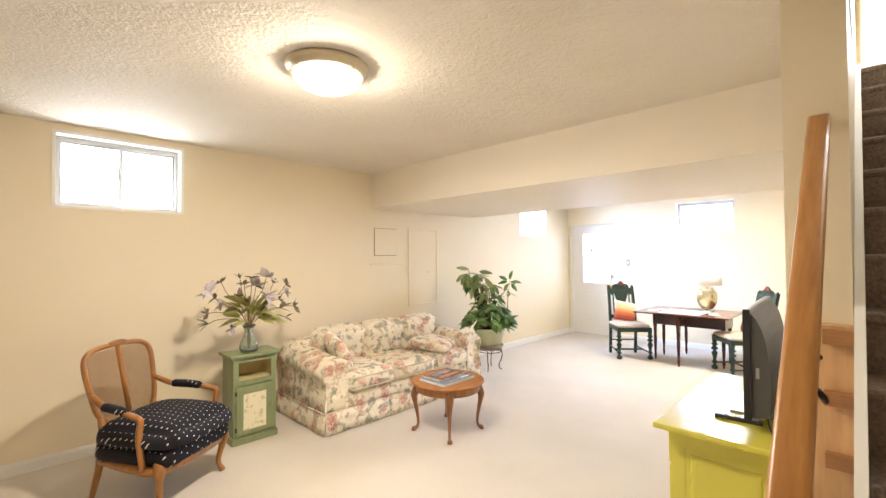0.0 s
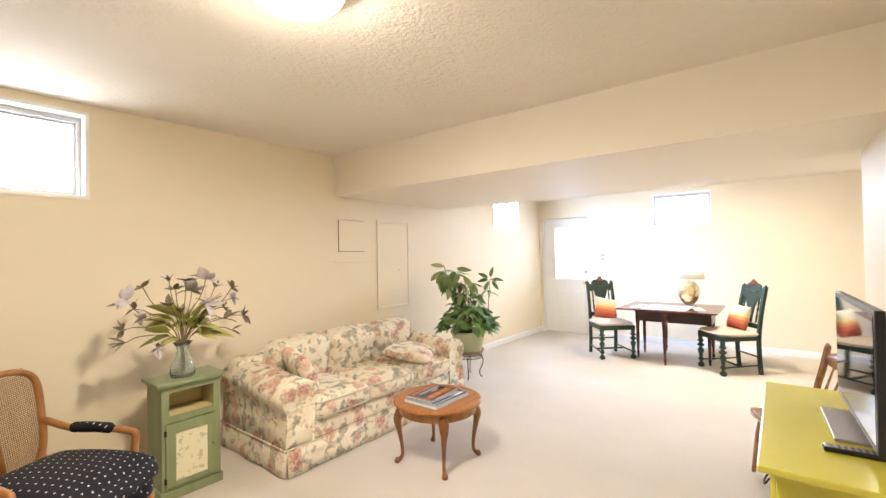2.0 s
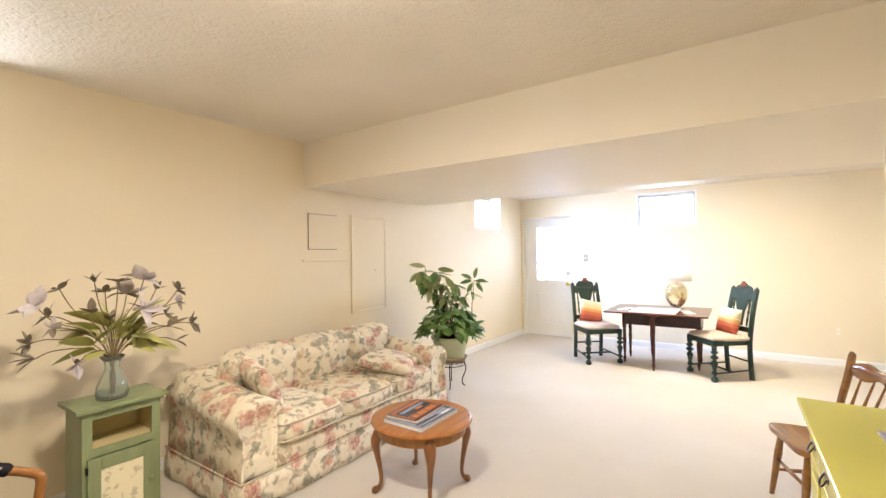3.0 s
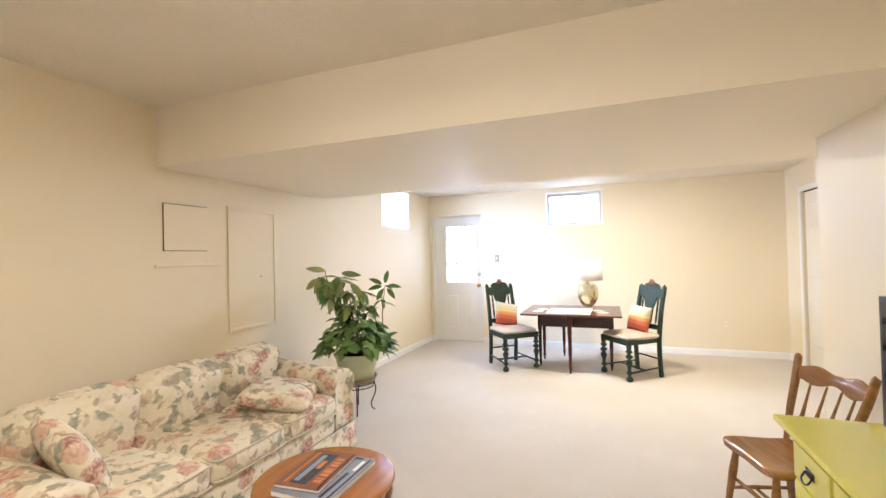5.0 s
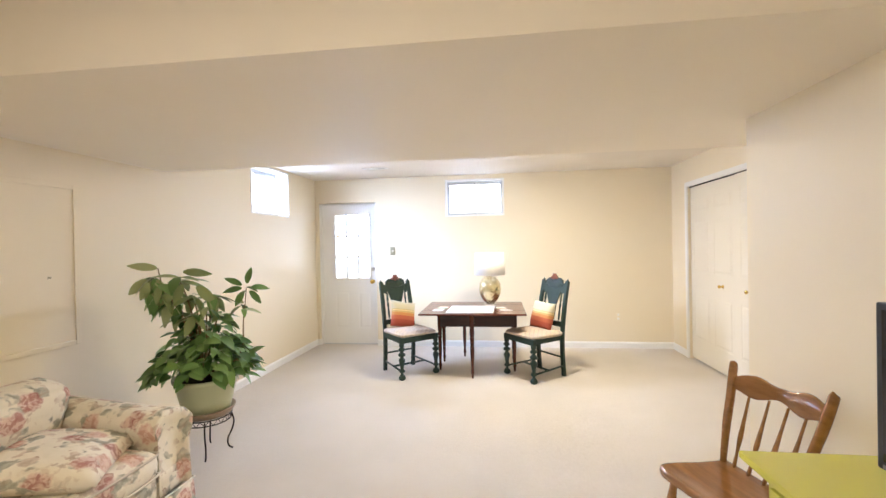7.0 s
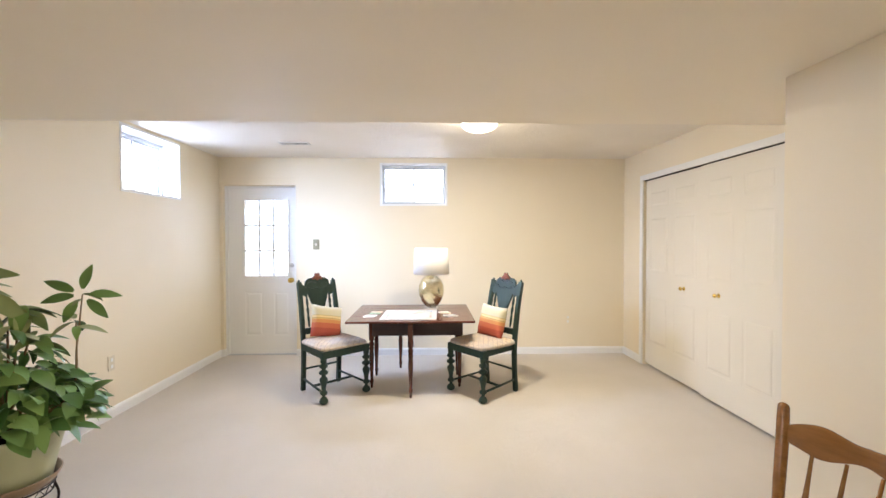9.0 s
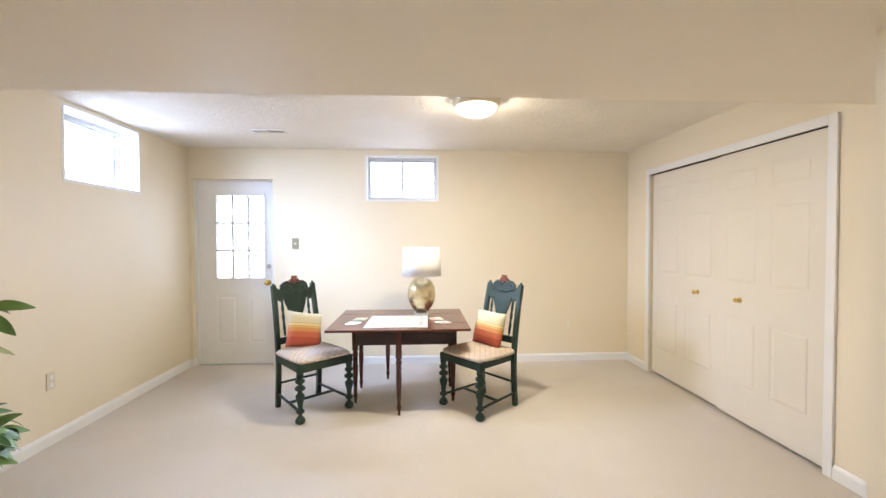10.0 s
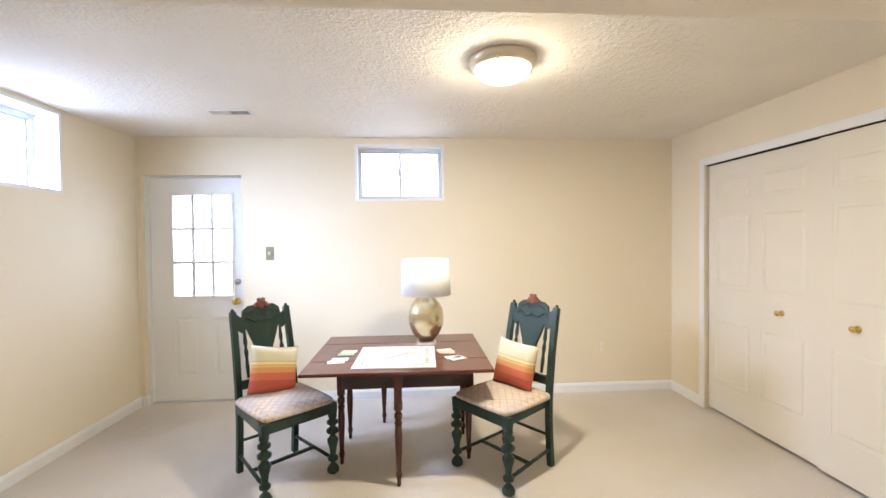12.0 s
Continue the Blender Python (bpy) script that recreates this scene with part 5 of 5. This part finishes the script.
tv = thing("television", "black flat television on a stand, switched off", "television", pose(2.855, 0.925, KZ, 0, 0, 2.2))
part("bezel", boxes(((-0.41, -0.022, 0.045), (0.41, 0.006, 0.518)), bevel=0.005), "black", tv)
part("screen", boxes(((-0.39, 0.0062, 0.07), (0.39, 0.0075, 0.498))), "screen", tv, "dark reflecting screen")
part("silver_strip", boxes(((-0.39, 0.0062, 0.05), (0.39, 0.0078, 0.060))), "silver", tv)
bm = bmesh.new()
prof = [(0.0, 0.055), (-0.050, 0.060), (-0.062, 0.075), (-0.066, 0.14), (-0.066, 0.22), (-0.062, 0.30), (-0.053, 0.37), (-0.039, 0.43), (-0.020, 0.475), (0.0, 0.50)]
rows = [[bm.verts.new((x, -0.0225 + y * k, z)) for y, z in prof] for x, k in ((-0.40, 1.0), (-0.32, 1.0), (0.32, 1.0), (0.40, 1.0))]
for a, b in zip(rows, rows[1:]):
    for i in range(len(prof)):
        j = (i + 1) % len(prof)
        bm.faces.new((a[i], a[j], b[j], b[i]))
bm.faces.new(rows[0]), bm.faces.new(rows[-1][::-1])
bmesh.ops.recalc_face_normals(bm, faces=bm.faces)
part("rear_shell", bm, "grey_plastic", tv, "curved dark grey rear shell")
part("port", boxes(((-0.4015, -0.05, 0.225), (-0.4002, -0.038, 0.27))), "silver", tv, "pale side port")
part("stand_neck", boxes(((-0.06, -0.045, 0.012), (0.06, -0.02, 0.10)), bevel=0.004), "black", tv)
part("stand_base", boxes(((-0.20, -0.10, 0.001), (0.20, 0.09, 0.0135)), bevel=0.004), "silver", tv, "flat grey stand base")
rm = thing("remote_control", "black remote control lying before the television", "remote control", pose(2.555, 0.955, KZ + 0.0005, 0, 0, 94))
part("remote_body", boxes(((-0.09, -0.023, 0), (0.09, 0.023, 0.018)), bevel=0.005), "black", rm)
for k in range(8):
    for q in (-1, 0, 1):
        part("button", boxes(((-0.075 + k * 0.018, q * 0.013 - 0.004, 0.0182), (-0.066 + k * 0.018, q * 0.013 + 0.004, 0.0198))), "silver", rm)
cable = thing("power_cable", "thin black cable that hangs behind the yellow cabinet", "cable")
part("cable_run", tube(bmesh.new(), smooth_path([(2.56, 0.86, KZ + 0.10), (2.47, 0.83, KZ + 0.03), (2.36, 0.80, KZ + 0.006), (2.315, 0.79, 0.62), (2.30, 0.78, 0.4), (2.305, 0.77, 0.12), (2.33, 0.762, 0.008)], 6), 0.0035, 6), "cable", cable, "", True)

# ---- spindle-back wooden chair ----
wc = thing("wooden_chair", "honey-coloured maple side chair with a spindle back", "chair", pose(3.765, 1.125, 0, 0, 0, 197.5))
# local frame: -y forwards
seat_outline = smooth_path([(-0.175, 0.185, 0), (-0.180, 0.06, 0), (-0.200, -0.05, 0), (-0.200, -0.125, 0), (-0.15, -0.158, 0), (0, -0.152, 0), (0.15, -0.158, 0), (0.200, -0.125, 0), (0.200, -0.05, 0), (0.180, 0.06, 0), (0.175, 0.185, 0)], 4)
bm = bmesh.new()
rings = [[bm.verts.new((p[0] * k, p[1] * k, z)) for p in seat_outline] for k, z in ((0.93, 0.374), (0.985, 0.378), (1.0, 0.392), (1.0, 0.402), (0.985, 0.409), (0.93, 0.411), (0.75, 0.405), (0.4, 0.401))]
for p, q in zip(rings, rings[1:]):
    for i in range(len(seat_outline)):
        j = (i + 1) % len(seat_outline)
        bm.faces.new((p[i], p[j], q[j], q[i]))
bm.faces.new(rings[0][::-1]), bm.faces.new(rings[-1])
bmesh.ops.recalc_face_normals(bm, faces=bm.faces)
part("seat", bm, "maple", wc, "scooped glossy wooden seat", True)
for s in (-1, 1):
    for y, yb in ((-0.10, -0.14), (0.15, 0.20)):
        pr = [(0.012, 0.0), (0.014, 0.05), (0.017, 0.15), (0.020, 0.25), (0.016, 0.33), (0.014, 0.380)]
        tip, foot = Vector((s * 0.145, y, 0.380)), Vector((s * 0.185, yb, 0))
        path = [foot.lerp(tip, z / 0.382) for r, z in pr]
        part("leg", tube(bmesh.new(), path, [r for r, z in pr], 12), "maple", wc, "turned leg", True)
    part("stretcher", tube(bmesh.new(), [(s * 0.172, -0.125, 0.15), (s * 0.172, 0.0, 0.152), (s * 0.172, 0.18, 0.15)], [0.007, 0.011, 0.007], 10), "maple", wc, "", True)
    path = smooth_path([(s * 0.165, 0.160, 0.40), (s * 0.185, 0.20, 0.56), (s * 0.205, 0.245, 0.70), (s * 0.220, 0.275, 0.815), (s * 0.2215, 0.278, 0.825)], 4)
    part("back_post", tube(bmesh.new(), path, list(np.interp(np.linspace(0, 1, len(path)), [0, 0.3, 0.6, 0.93, 1], [0.013, 0.018, 0.019, 0.016, 0.010])), 12), "maple", wc, "", True)
part("stretcher", tube(bmesh.new(), [(-0.172, 0.0, 0.15), (0.0, 0.0, 0.15), (0.172, 0.0, 0.15)], [0.007, 0.011, 0.007], 10), "maple", wc, "", True)
part("stretcher", tube(bmesh.new(), [(-0.170, -0.122, 0.22), (0.0, -0.122, 0.22), (0.170, -0.122, 0.22)], [0.007, 0.011, 0.007], 10), "maple", wc, "", True)


def bow(x):
    """How far the chair's back curves away from the sitter at x."""
    return 0.034 * (1 - (x / 0.21) ** 2)


bm, rows = bmesh.new(), []
for k in range(29):
    x = -0.207 + 0.414 * k / 28
    u = abs(x) / 0.207
    low = 0.716 - 0.012 * math.cos(2 * math.pi * (u - 0.5)) - 0.006 * u
    high = 0.786 + 0.010 * math.cos(2 * math.pi * (u - 0.58)) - 0.014 * (max(0, u - 0.88) / 0.12) ** 2
    ring = []
    for z, t in ((low, -0.006), (low + 0.004, -0.010), (high - 0.004, -0.009), (high, -0.004), (high, 0.004), (high - 0.004, 0.009), (low + 0.004, 0.010), (low, 0.006)):
        ring.append(bm.verts.new((x, 0.245 + (z - 0.70) * 0.28 + bow(x) + t, z)))
    rows.append(ring)
for p, q in zip(rows, rows[1:]):
    for i in range(8):
        bm.faces.new((p[i], p[(i + 1) % 8], q[(i + 1) % 8], q[i]))
bm.faces.new(rows[0][::-1]), bm.faces.new(rows[-1])
bmesh.ops.recalc_face_normals(bm, faces=bm.faces)
part("crest_rail", bm, "maple", wc, "wavy bowed crest rail", True)
for k in range(4):
    x = -0.114 + 0.076 * k
    top = Vector((x * 1.12, 0.247 + bow(x * 1.12), 0.715))
    pts = [Vector((x * 0.95, 0.160, 0.404)).lerp(top, t) for t in (0, 0.06, 0.2, 0.36, 0.42, 0.48, 0.7, 1.0)]
    part("spindle", tube(bmesh.new(), pts, [0.006, 0.008, 0.0055, 0.0095, 0.0105, 0.0095, 0.0065, 0.005], 10), "maple", wc, "thin turned spindle", True)

# ---- drop-leaf table ----
TX0, TX1, TY0, TY1, DZ = 6.385, 7.365, 1.735, 2.875, 0.685
tb = thing("drop_leaf_table", "dark mahogany drop-leaf table with turned legs", "table", pose(TX0, TY0, 0))
tw, td = TX1 - TX0, TY1 - TY0
part("tabletop", boxes(((0.262, 0, DZ - 0.02), (tw - 0.002 - 0.26, td, DZ)), bevel=0.005), "mahogany", tb)
part("table_leaf", boxes(((0, 0, DZ - 0.02), (0.26, td, DZ)), bevel=0.005), "mahogany", tb, "raised table leaf")
part("table_leaf", boxes(((tw - 0.26, 0, DZ - 0.02), (tw, td, DZ)), bevel=0.005), "mahogany", tb, "raised table leaf")
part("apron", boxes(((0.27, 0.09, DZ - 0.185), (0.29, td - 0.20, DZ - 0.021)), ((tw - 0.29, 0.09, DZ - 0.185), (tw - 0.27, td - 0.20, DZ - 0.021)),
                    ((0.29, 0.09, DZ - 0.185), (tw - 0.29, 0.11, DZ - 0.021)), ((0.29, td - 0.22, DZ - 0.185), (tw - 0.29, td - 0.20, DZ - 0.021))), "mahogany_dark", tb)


def turned(h, sq=0.16):
    return [(0.008, 0.0), (0.013, 0.012), (0.011, 0.03), (0.017, 0.055), (0.020, 0.07), (0.013, 0.085), (0.015, 0.12), (0.019, 0.20), (0.023, 0.30), (0.019, 0.36), (0.025, 0.375), (0.018, 0.39), (0.024, 0.41), (0.024, 0.43), (0.016, 0.44), (0.026, 0.455), (0.026, h - sq)]


for x, y in ((0.03, td / 2 + 0.0), (0.31, 0.12), (0.31, td - 0.19), (tw - 0.31, 0.12), (tw - 0.31, td - 0.19), (tw - 0.06, td / 2 + 0.15)):
    bm = lathe(bmesh.new(), turned(DZ - 0.022), (x, y), 12)
    box(bm, (x - 0.023, y - 0.023, DZ - 0.182), (x + 0.023, y + 0.023, DZ - 0.0215))
    part("leg", bm, "mahogany_z", tb, "turned mahogany leg", False)
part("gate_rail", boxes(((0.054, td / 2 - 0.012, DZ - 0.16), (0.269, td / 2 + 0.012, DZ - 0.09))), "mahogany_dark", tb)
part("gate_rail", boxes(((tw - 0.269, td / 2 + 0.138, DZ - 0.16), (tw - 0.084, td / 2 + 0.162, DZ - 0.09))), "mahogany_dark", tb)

M["game_board"] = painted("pale game board print", (0.58, 0.58, 0.56), (0.64, 0.63, 0.60), 0.4, 0.02)
gb = thing("board_game", "white square game board with a coloured border, open on the table", "board game", pose(6.715, 2.325, DZ + 0.0005, 0, 0, -1.5))
part("board", boxes(((-0.26, -0.255, 0), (0.26, 0.255, 0.005)), bevel=0.001), "game_board", gb)
for key, col in (("game_red", (0.56, 0.30, 0.27)), ("game_green", (0.30, 0.42, 0.28)), ("game_blue", (0.35, 0.45, 0.60)), ("game_tan", (0.60, 0.50, 0.36)), ("game_grey", (0.5, 0.5, 0.48))):
    M[key] = painted(key.replace("_", " ") + " print", col, tuple(min(1, k * 1.2) for k in col), 0.4, 0.02)
tints = ("game_red", "game_green", "game_blue", "game_tan", "game_grey")
for side in range(4):
    for k in range(9):
        part("board_square", boxes(((-0.19 + k * 0.0423, 0.190, 0.0052), (-0.19 + k * 0.0423 + 0.036, 0.210, 0.0056))), tints[(k // 2 + side) % 5], gb, "", False, pose(0, 0, 0, 0, 0, 90 * side))
    part("board_line", boxes(((-0.192, 0.188, 0.0052), (0.192, 0.191, 0.0056))), "game_grey", gb, "", False, pose(0, 0, 0, 0, 0, 90 * side))
part("board_banner", boxes(((-0.12, -0.012, 0.0052), (0.12, 0.012, 0.0056))), "game_red", gb, "red banner bar", False, pose(0, 0, 0, 0, 0, -45))
for k in range(36):
    a = k % 4
    part("board_print", boxes(((-0.19 + (k // 4) * 0.0423, 0.214, 0.0052), (-0.19 + (k // 4) * 0.0423 + 0.024 + 0.008 * (k % 3 == 0), 0.219 + 0.004 * (k % 2), 0.0056))), "game_grey", gb, "", False, pose(0, 0, 0, 0, 0, 90 * a))
for x, y, w in ((-0.06, 0.02, 0.05), (0.05, -0.01, 0.06), (0.0, 0.06, 0.04), (0.02, -0.06, 0.05), (-0.10, -0.03, 0.03), (0.11, 0.05, 0.03)):
    part("board_print", boxes(((-w / 2, -0.004, 0.0052), (w / 2, 0.004, 0.0056))), "game_grey", gb, "", False, pose(x, y, 0, 0, 0, -45))
for x, y in ((-0.09, 0.09), (0.09, -0.09)):
    part("board_card_space", boxes(((-0.04, -0.025, 0.0052), (0.04, 0.025, 0.0056))), "game_tan", gb, "", False, pose(x, y, 0, 0, 0, 45))
for x, y, rz, mat in ((6.62, 2.70, 8, "paper"), (6.68, 2.685, -5, "paper"), (6.80, 2.665, 3, "game_green"), (6.87, 2.655, -6, "game_tan"), (6.84, 2.0, 10, "paper"), (6.79, 1.985, -8, "game_tan"), (6.66, 1.955, 14, "paper"), (6.63, 1.93, 26, "paper")):
    cd = thing("game_money", "small stack of pale play money on the table", "play money", pose(x, y, DZ + 0.001, 0, 0, rz), "play money")
    part("stack", boxes(((-0.03, -0.052, 0), (0.03, 0.052, 0.004))), mat, cd)
    part("top_note", boxes(((-0.029, -0.050, 0.0042), (0.031, 0.053, 0.0048))), mat, cd, "", False, pose(0, 0, 0, 0, 0, 4))

# ---- table lamp ----
lx, ly = 7.07, 2.12
lp = thing("table_lamp", "gold mosaic table lamp with a plain white drum shade", "table lamp", pose(lx, ly, DZ + 0.0005))
part("base_block", boxes(((-0.07, -0.07, 0), (0.07, 0.07, 0.022)), bevel=0.004), "acrylic", lp, "clear acrylic base")
part("lamp_body", lathe(bmesh.new(), [(0.045, 0.024), (0.060, 0.032), (0.098, 0.078), (0.126, 0.14), (0.131, 0.19), (0.124, 0.25), (0.100, 0.302), (0.062, 0.336), (0.03, 0.345)], sides=32), "gold", lp, "", True)
part("finial_neck", lathe(bmesh.new(), [(0.015, 0.346), (0.02, 0.352), (0.010, 0.36), (0.010, 0.40)], sides=14), "brass", lp, "", True)
bm = bmesh.new()
prof = [(0.185, 0.362), (0.170, 0.628), (0.167, 0.628), (0.182, 0.362)]
rings = [[bm.verts.new((r * math.cos(t), r * math.sin(t), z)) for t in np.linspace(0, 2 * math.pi, 40, endpoint=False)] for r, z in prof]
for k in range(4):
    p, q = rings[k], rings[(k + 1) % 4]
    for i in range(40):
        bm.faces.new((p[i], p[(i + 1) % 40], q[(i + 1) % 40], q[i]))
bmesh.ops.recalc_face_normals(bm, faces=bm.faces)
part("shade", bm, "shade", lp, "white drum shade", True)


# ---- carved green dining chairs ----
# local frame: -y forwards
def spool(h):
    pr = [(0.020, 0.0), (0.036, 0.012), (0.038, 0.03), (0.027, 0.05), (0.014, 0.062), (0.014, 0.075), (0.030, 0.085), (0.032, 0.10), (0.017, 0.12), (0.023, 0.16), (0.034, 0.20), (0.035, 0.215),
          (0.020, 0.235), (0.015, 0.245), (0.038, 0.26), (0.040, 0.275), (0.020, 0.292), (0.015, 0.30), (0.035, 0.315), (0.036, 0.33), (0.019, 0.345), (0.027, 0.355), (0.027, h)]
    return pr


def dining_chair(m):
    ch = thing("dining_chair", "carved dark green dining chair with a woven seat beside the table", "dining chair", m, "chairs at the game table")
    hw, fd, bd, bw2 = 0.215, -0.21, 0.22, 0.185
    for s in (-1, 1):
        part("front_leg", lathe(bmesh.new(), spool(0.385), (s * hw, fd), 16), "green", ch, "bulbous turned leg", True)
        bm = bmesh.new()
        pts = smooth_path([(s * bw2, bd + 0.015, 0), (s * bw2, bd, 0.22), (s * bw2, bd, 0.44), (s * bw2 * 0.98, bd + 0.045, 0.75), (s * bw2 * 0.96, bd + 0.10, 1.0)], 4)
        tube(bm, pts, 0.025, 4, 1.0, math.pi / 4)
        lathe(bm, [(0.016, 0.995), (0.011, 1.003), (0.013, 1.010), (0.003, 1.022)], (s * bw2 * 0.96, bd + 0.10), 12)
        part("back_post", bm, "green", ch, "square back post with a small finial")
        part("side_rail", slab(bmesh.new(), [(0, 0.385), (0.40, 0.385), (0.40, 0.445), (0, 0.445)], 0.022, pose(s * (hw - 0.008) - 0.011, fd + 0.02, 0, 0, 0, 90) @ pose(0, -0.011 if s > 0 else -0.011, 0, 0, 0, s * 3.5)), "green", ch)
        part("side_stretcher", tube(bmesh.new(), [(s * hw, fd + 0.01, 0.09), (s * bw2, bd, 0.11)], 0.012, 8, 0.8), "green", ch, "", True)
    part("front_rail", boxes(((-hw - 0.022, fd - 0.022, 0.385), (hw + 0.022, fd + 0.02, 0.445)), bevel=0.004), "green", ch)
    part("back_rail", boxes(((-bw2 + 0.017, bd - 0.012, 0.385), (bw2 - 0.017, bd + 0.012, 0.445))), "green", ch)
    part("lower_back_rail", boxes(((-bw2 + 0.017, bd - 0.008, 0.52), (bw2 - 0.017, bd + 0.016, 0.575)), bevel=0.003), "green", ch)
    part("cross_stretcher", tube(bmesh.new(), [(-0.205, 0.0, 0.10), (0.205, 0.0, 0.10)], 0.012, 8), "green", ch, "", True)
    part("back_stretcher", tube(bmesh.new(), [(-bw2, bd, 0.20), (bw2, bd, 0.20)], 0.010, 8), "green", ch, "", True)
    part("seat", puff(bmesh.new(), (-0.215, -0.225, 0.44), (0.215, 0.20, 0.485), 0.022, 8, 0.018), "tapestry", ch, "padded seat in woven diamond cloth", True)
    lean = pose(0, bd + 0.035, 0.70, -10.5, 0, 0)
    crest = [(-0.165, 0.19), (-0.175, 0.235), (-0.16, 0.29), (-0.13, 0.262), (-0.12, 0.31), (-0.085, 0.335), (-0.05, 0.338), (0, 0.372), (0.05, 0.338), (0.085, 0.335), (0.12, 0.31), (0.13, 0.262), (0.16, 0.29),
             (0.175, 0.235), (0.165, 0.19), (0.13, 0.165), (0.105, 0.19), (0.085, 0.13), (0.055, 0.05), (0.045, -0.12), (-0.045, -0.12), (-0.055, 0.05), (-0.085, 0.13), (-0.105, 0.19), (-0.13, 0.165)]
    part("back_splat", slab(bmesh.new(), crest, 0.018, lean @ pose(0, -0.009, 0)), "green", ch, "pierced and carved crest and splat")
    bm = bmesh.new()
    for x, z, r in ((0, 0.352, 0.020), (-0.026, 0.340, 0.017), (0.026, 0.340, 0.017), (-0.014, 0.368, 0.015), (0.014, 0.368, 0.015), (0, 0.325, 0.016), (-0.044, 0.328, 0.011), (0.044, 0.328, 0.011)):
        bmesh.ops.create_icosphere(bm, subdivisions=2, radius=r, matrix=pose(x, -0.018, z) @ Matrix.Diagonal((1, 0.75, 1, 1)))
    part("crest_carving", bm, "rose", ch, "rust red carved rose", True, lean)
    bm = bmesh.new()
    for s in (-1, 1):
        tube(bm, smooth_path([(0, -0.012, 0.245), (s * 0.05, -0.014, 0.232), (s * 0.10, -0.012, 0.262), (s * 0.125, -0.012, 0.245)], 4), 0.006, 6)
        tube(bm, smooth_path([(s * 0.02, -0.012, 0.29), (s * 0.06, -0.014, 0.305), (s * 0.10, -0.012, 0.285)], 4), 0.005, 6)
    part("scrollwork", bm, "green", ch, "carved scrolls", True, lean)
    for s in (-1, 1):
        part("side_spindle", lathe(bmesh.new(), [(0.008, -0.12), (0.012, -0.05), (0.008, 0.0), (0.014, 0.04), (0.007, 0.075), (0.013, 0.10), (0.010, 0.14), (0.008, 0.18)], (s * 0.118, 0), 10), "green", ch, "turned side spindle", True, lean)
    return ch


def facing(front_a, front_b, back_a, back_b):
    fx, fy = (front_a[0] + front_b[0]) / 2, (front_a[1] + front_b[1]) / 2
    bx, by = (back_a[0] + back_b[0]) / 2, (back_a[1] + back_b[1]) / 2
    return pose((fx + bx) / 2, (fy + by) / 2, 0, 0, 0, math.degrees(math.atan2(fy - by, fx - bx)) + 90)


ma = facing((6.275, 3.03), (6.594, 2.707), (6.638, 3.312), (6.905, 3.04))
mb = facing((6.241, 1.698), (6.626, 1.953), (6.548, 1.342), (6.87, 1.58))
ca = dining_chair(ma)
cb = copy_thing(ca, mb)
for mm, lab, tilt, dx in ((ma, "orange and cream striped cushion propped on the green chair", 12, 0.0), (mb, "orange and cream striped cushion leaning on the green chair", 3, -0.01)):
    cu = thing("striped_cushion", lab, "cushion", mm @ pose(dx, 0.125, 0.632, -14, tilt, 0), "striped cushions")
    part("cushion_body", pillow(bmesh.new(), (0.325, 0.30, 0.12), pose(0, 0, 0, 90, 0, 0)), "stripes", cu, "", True)
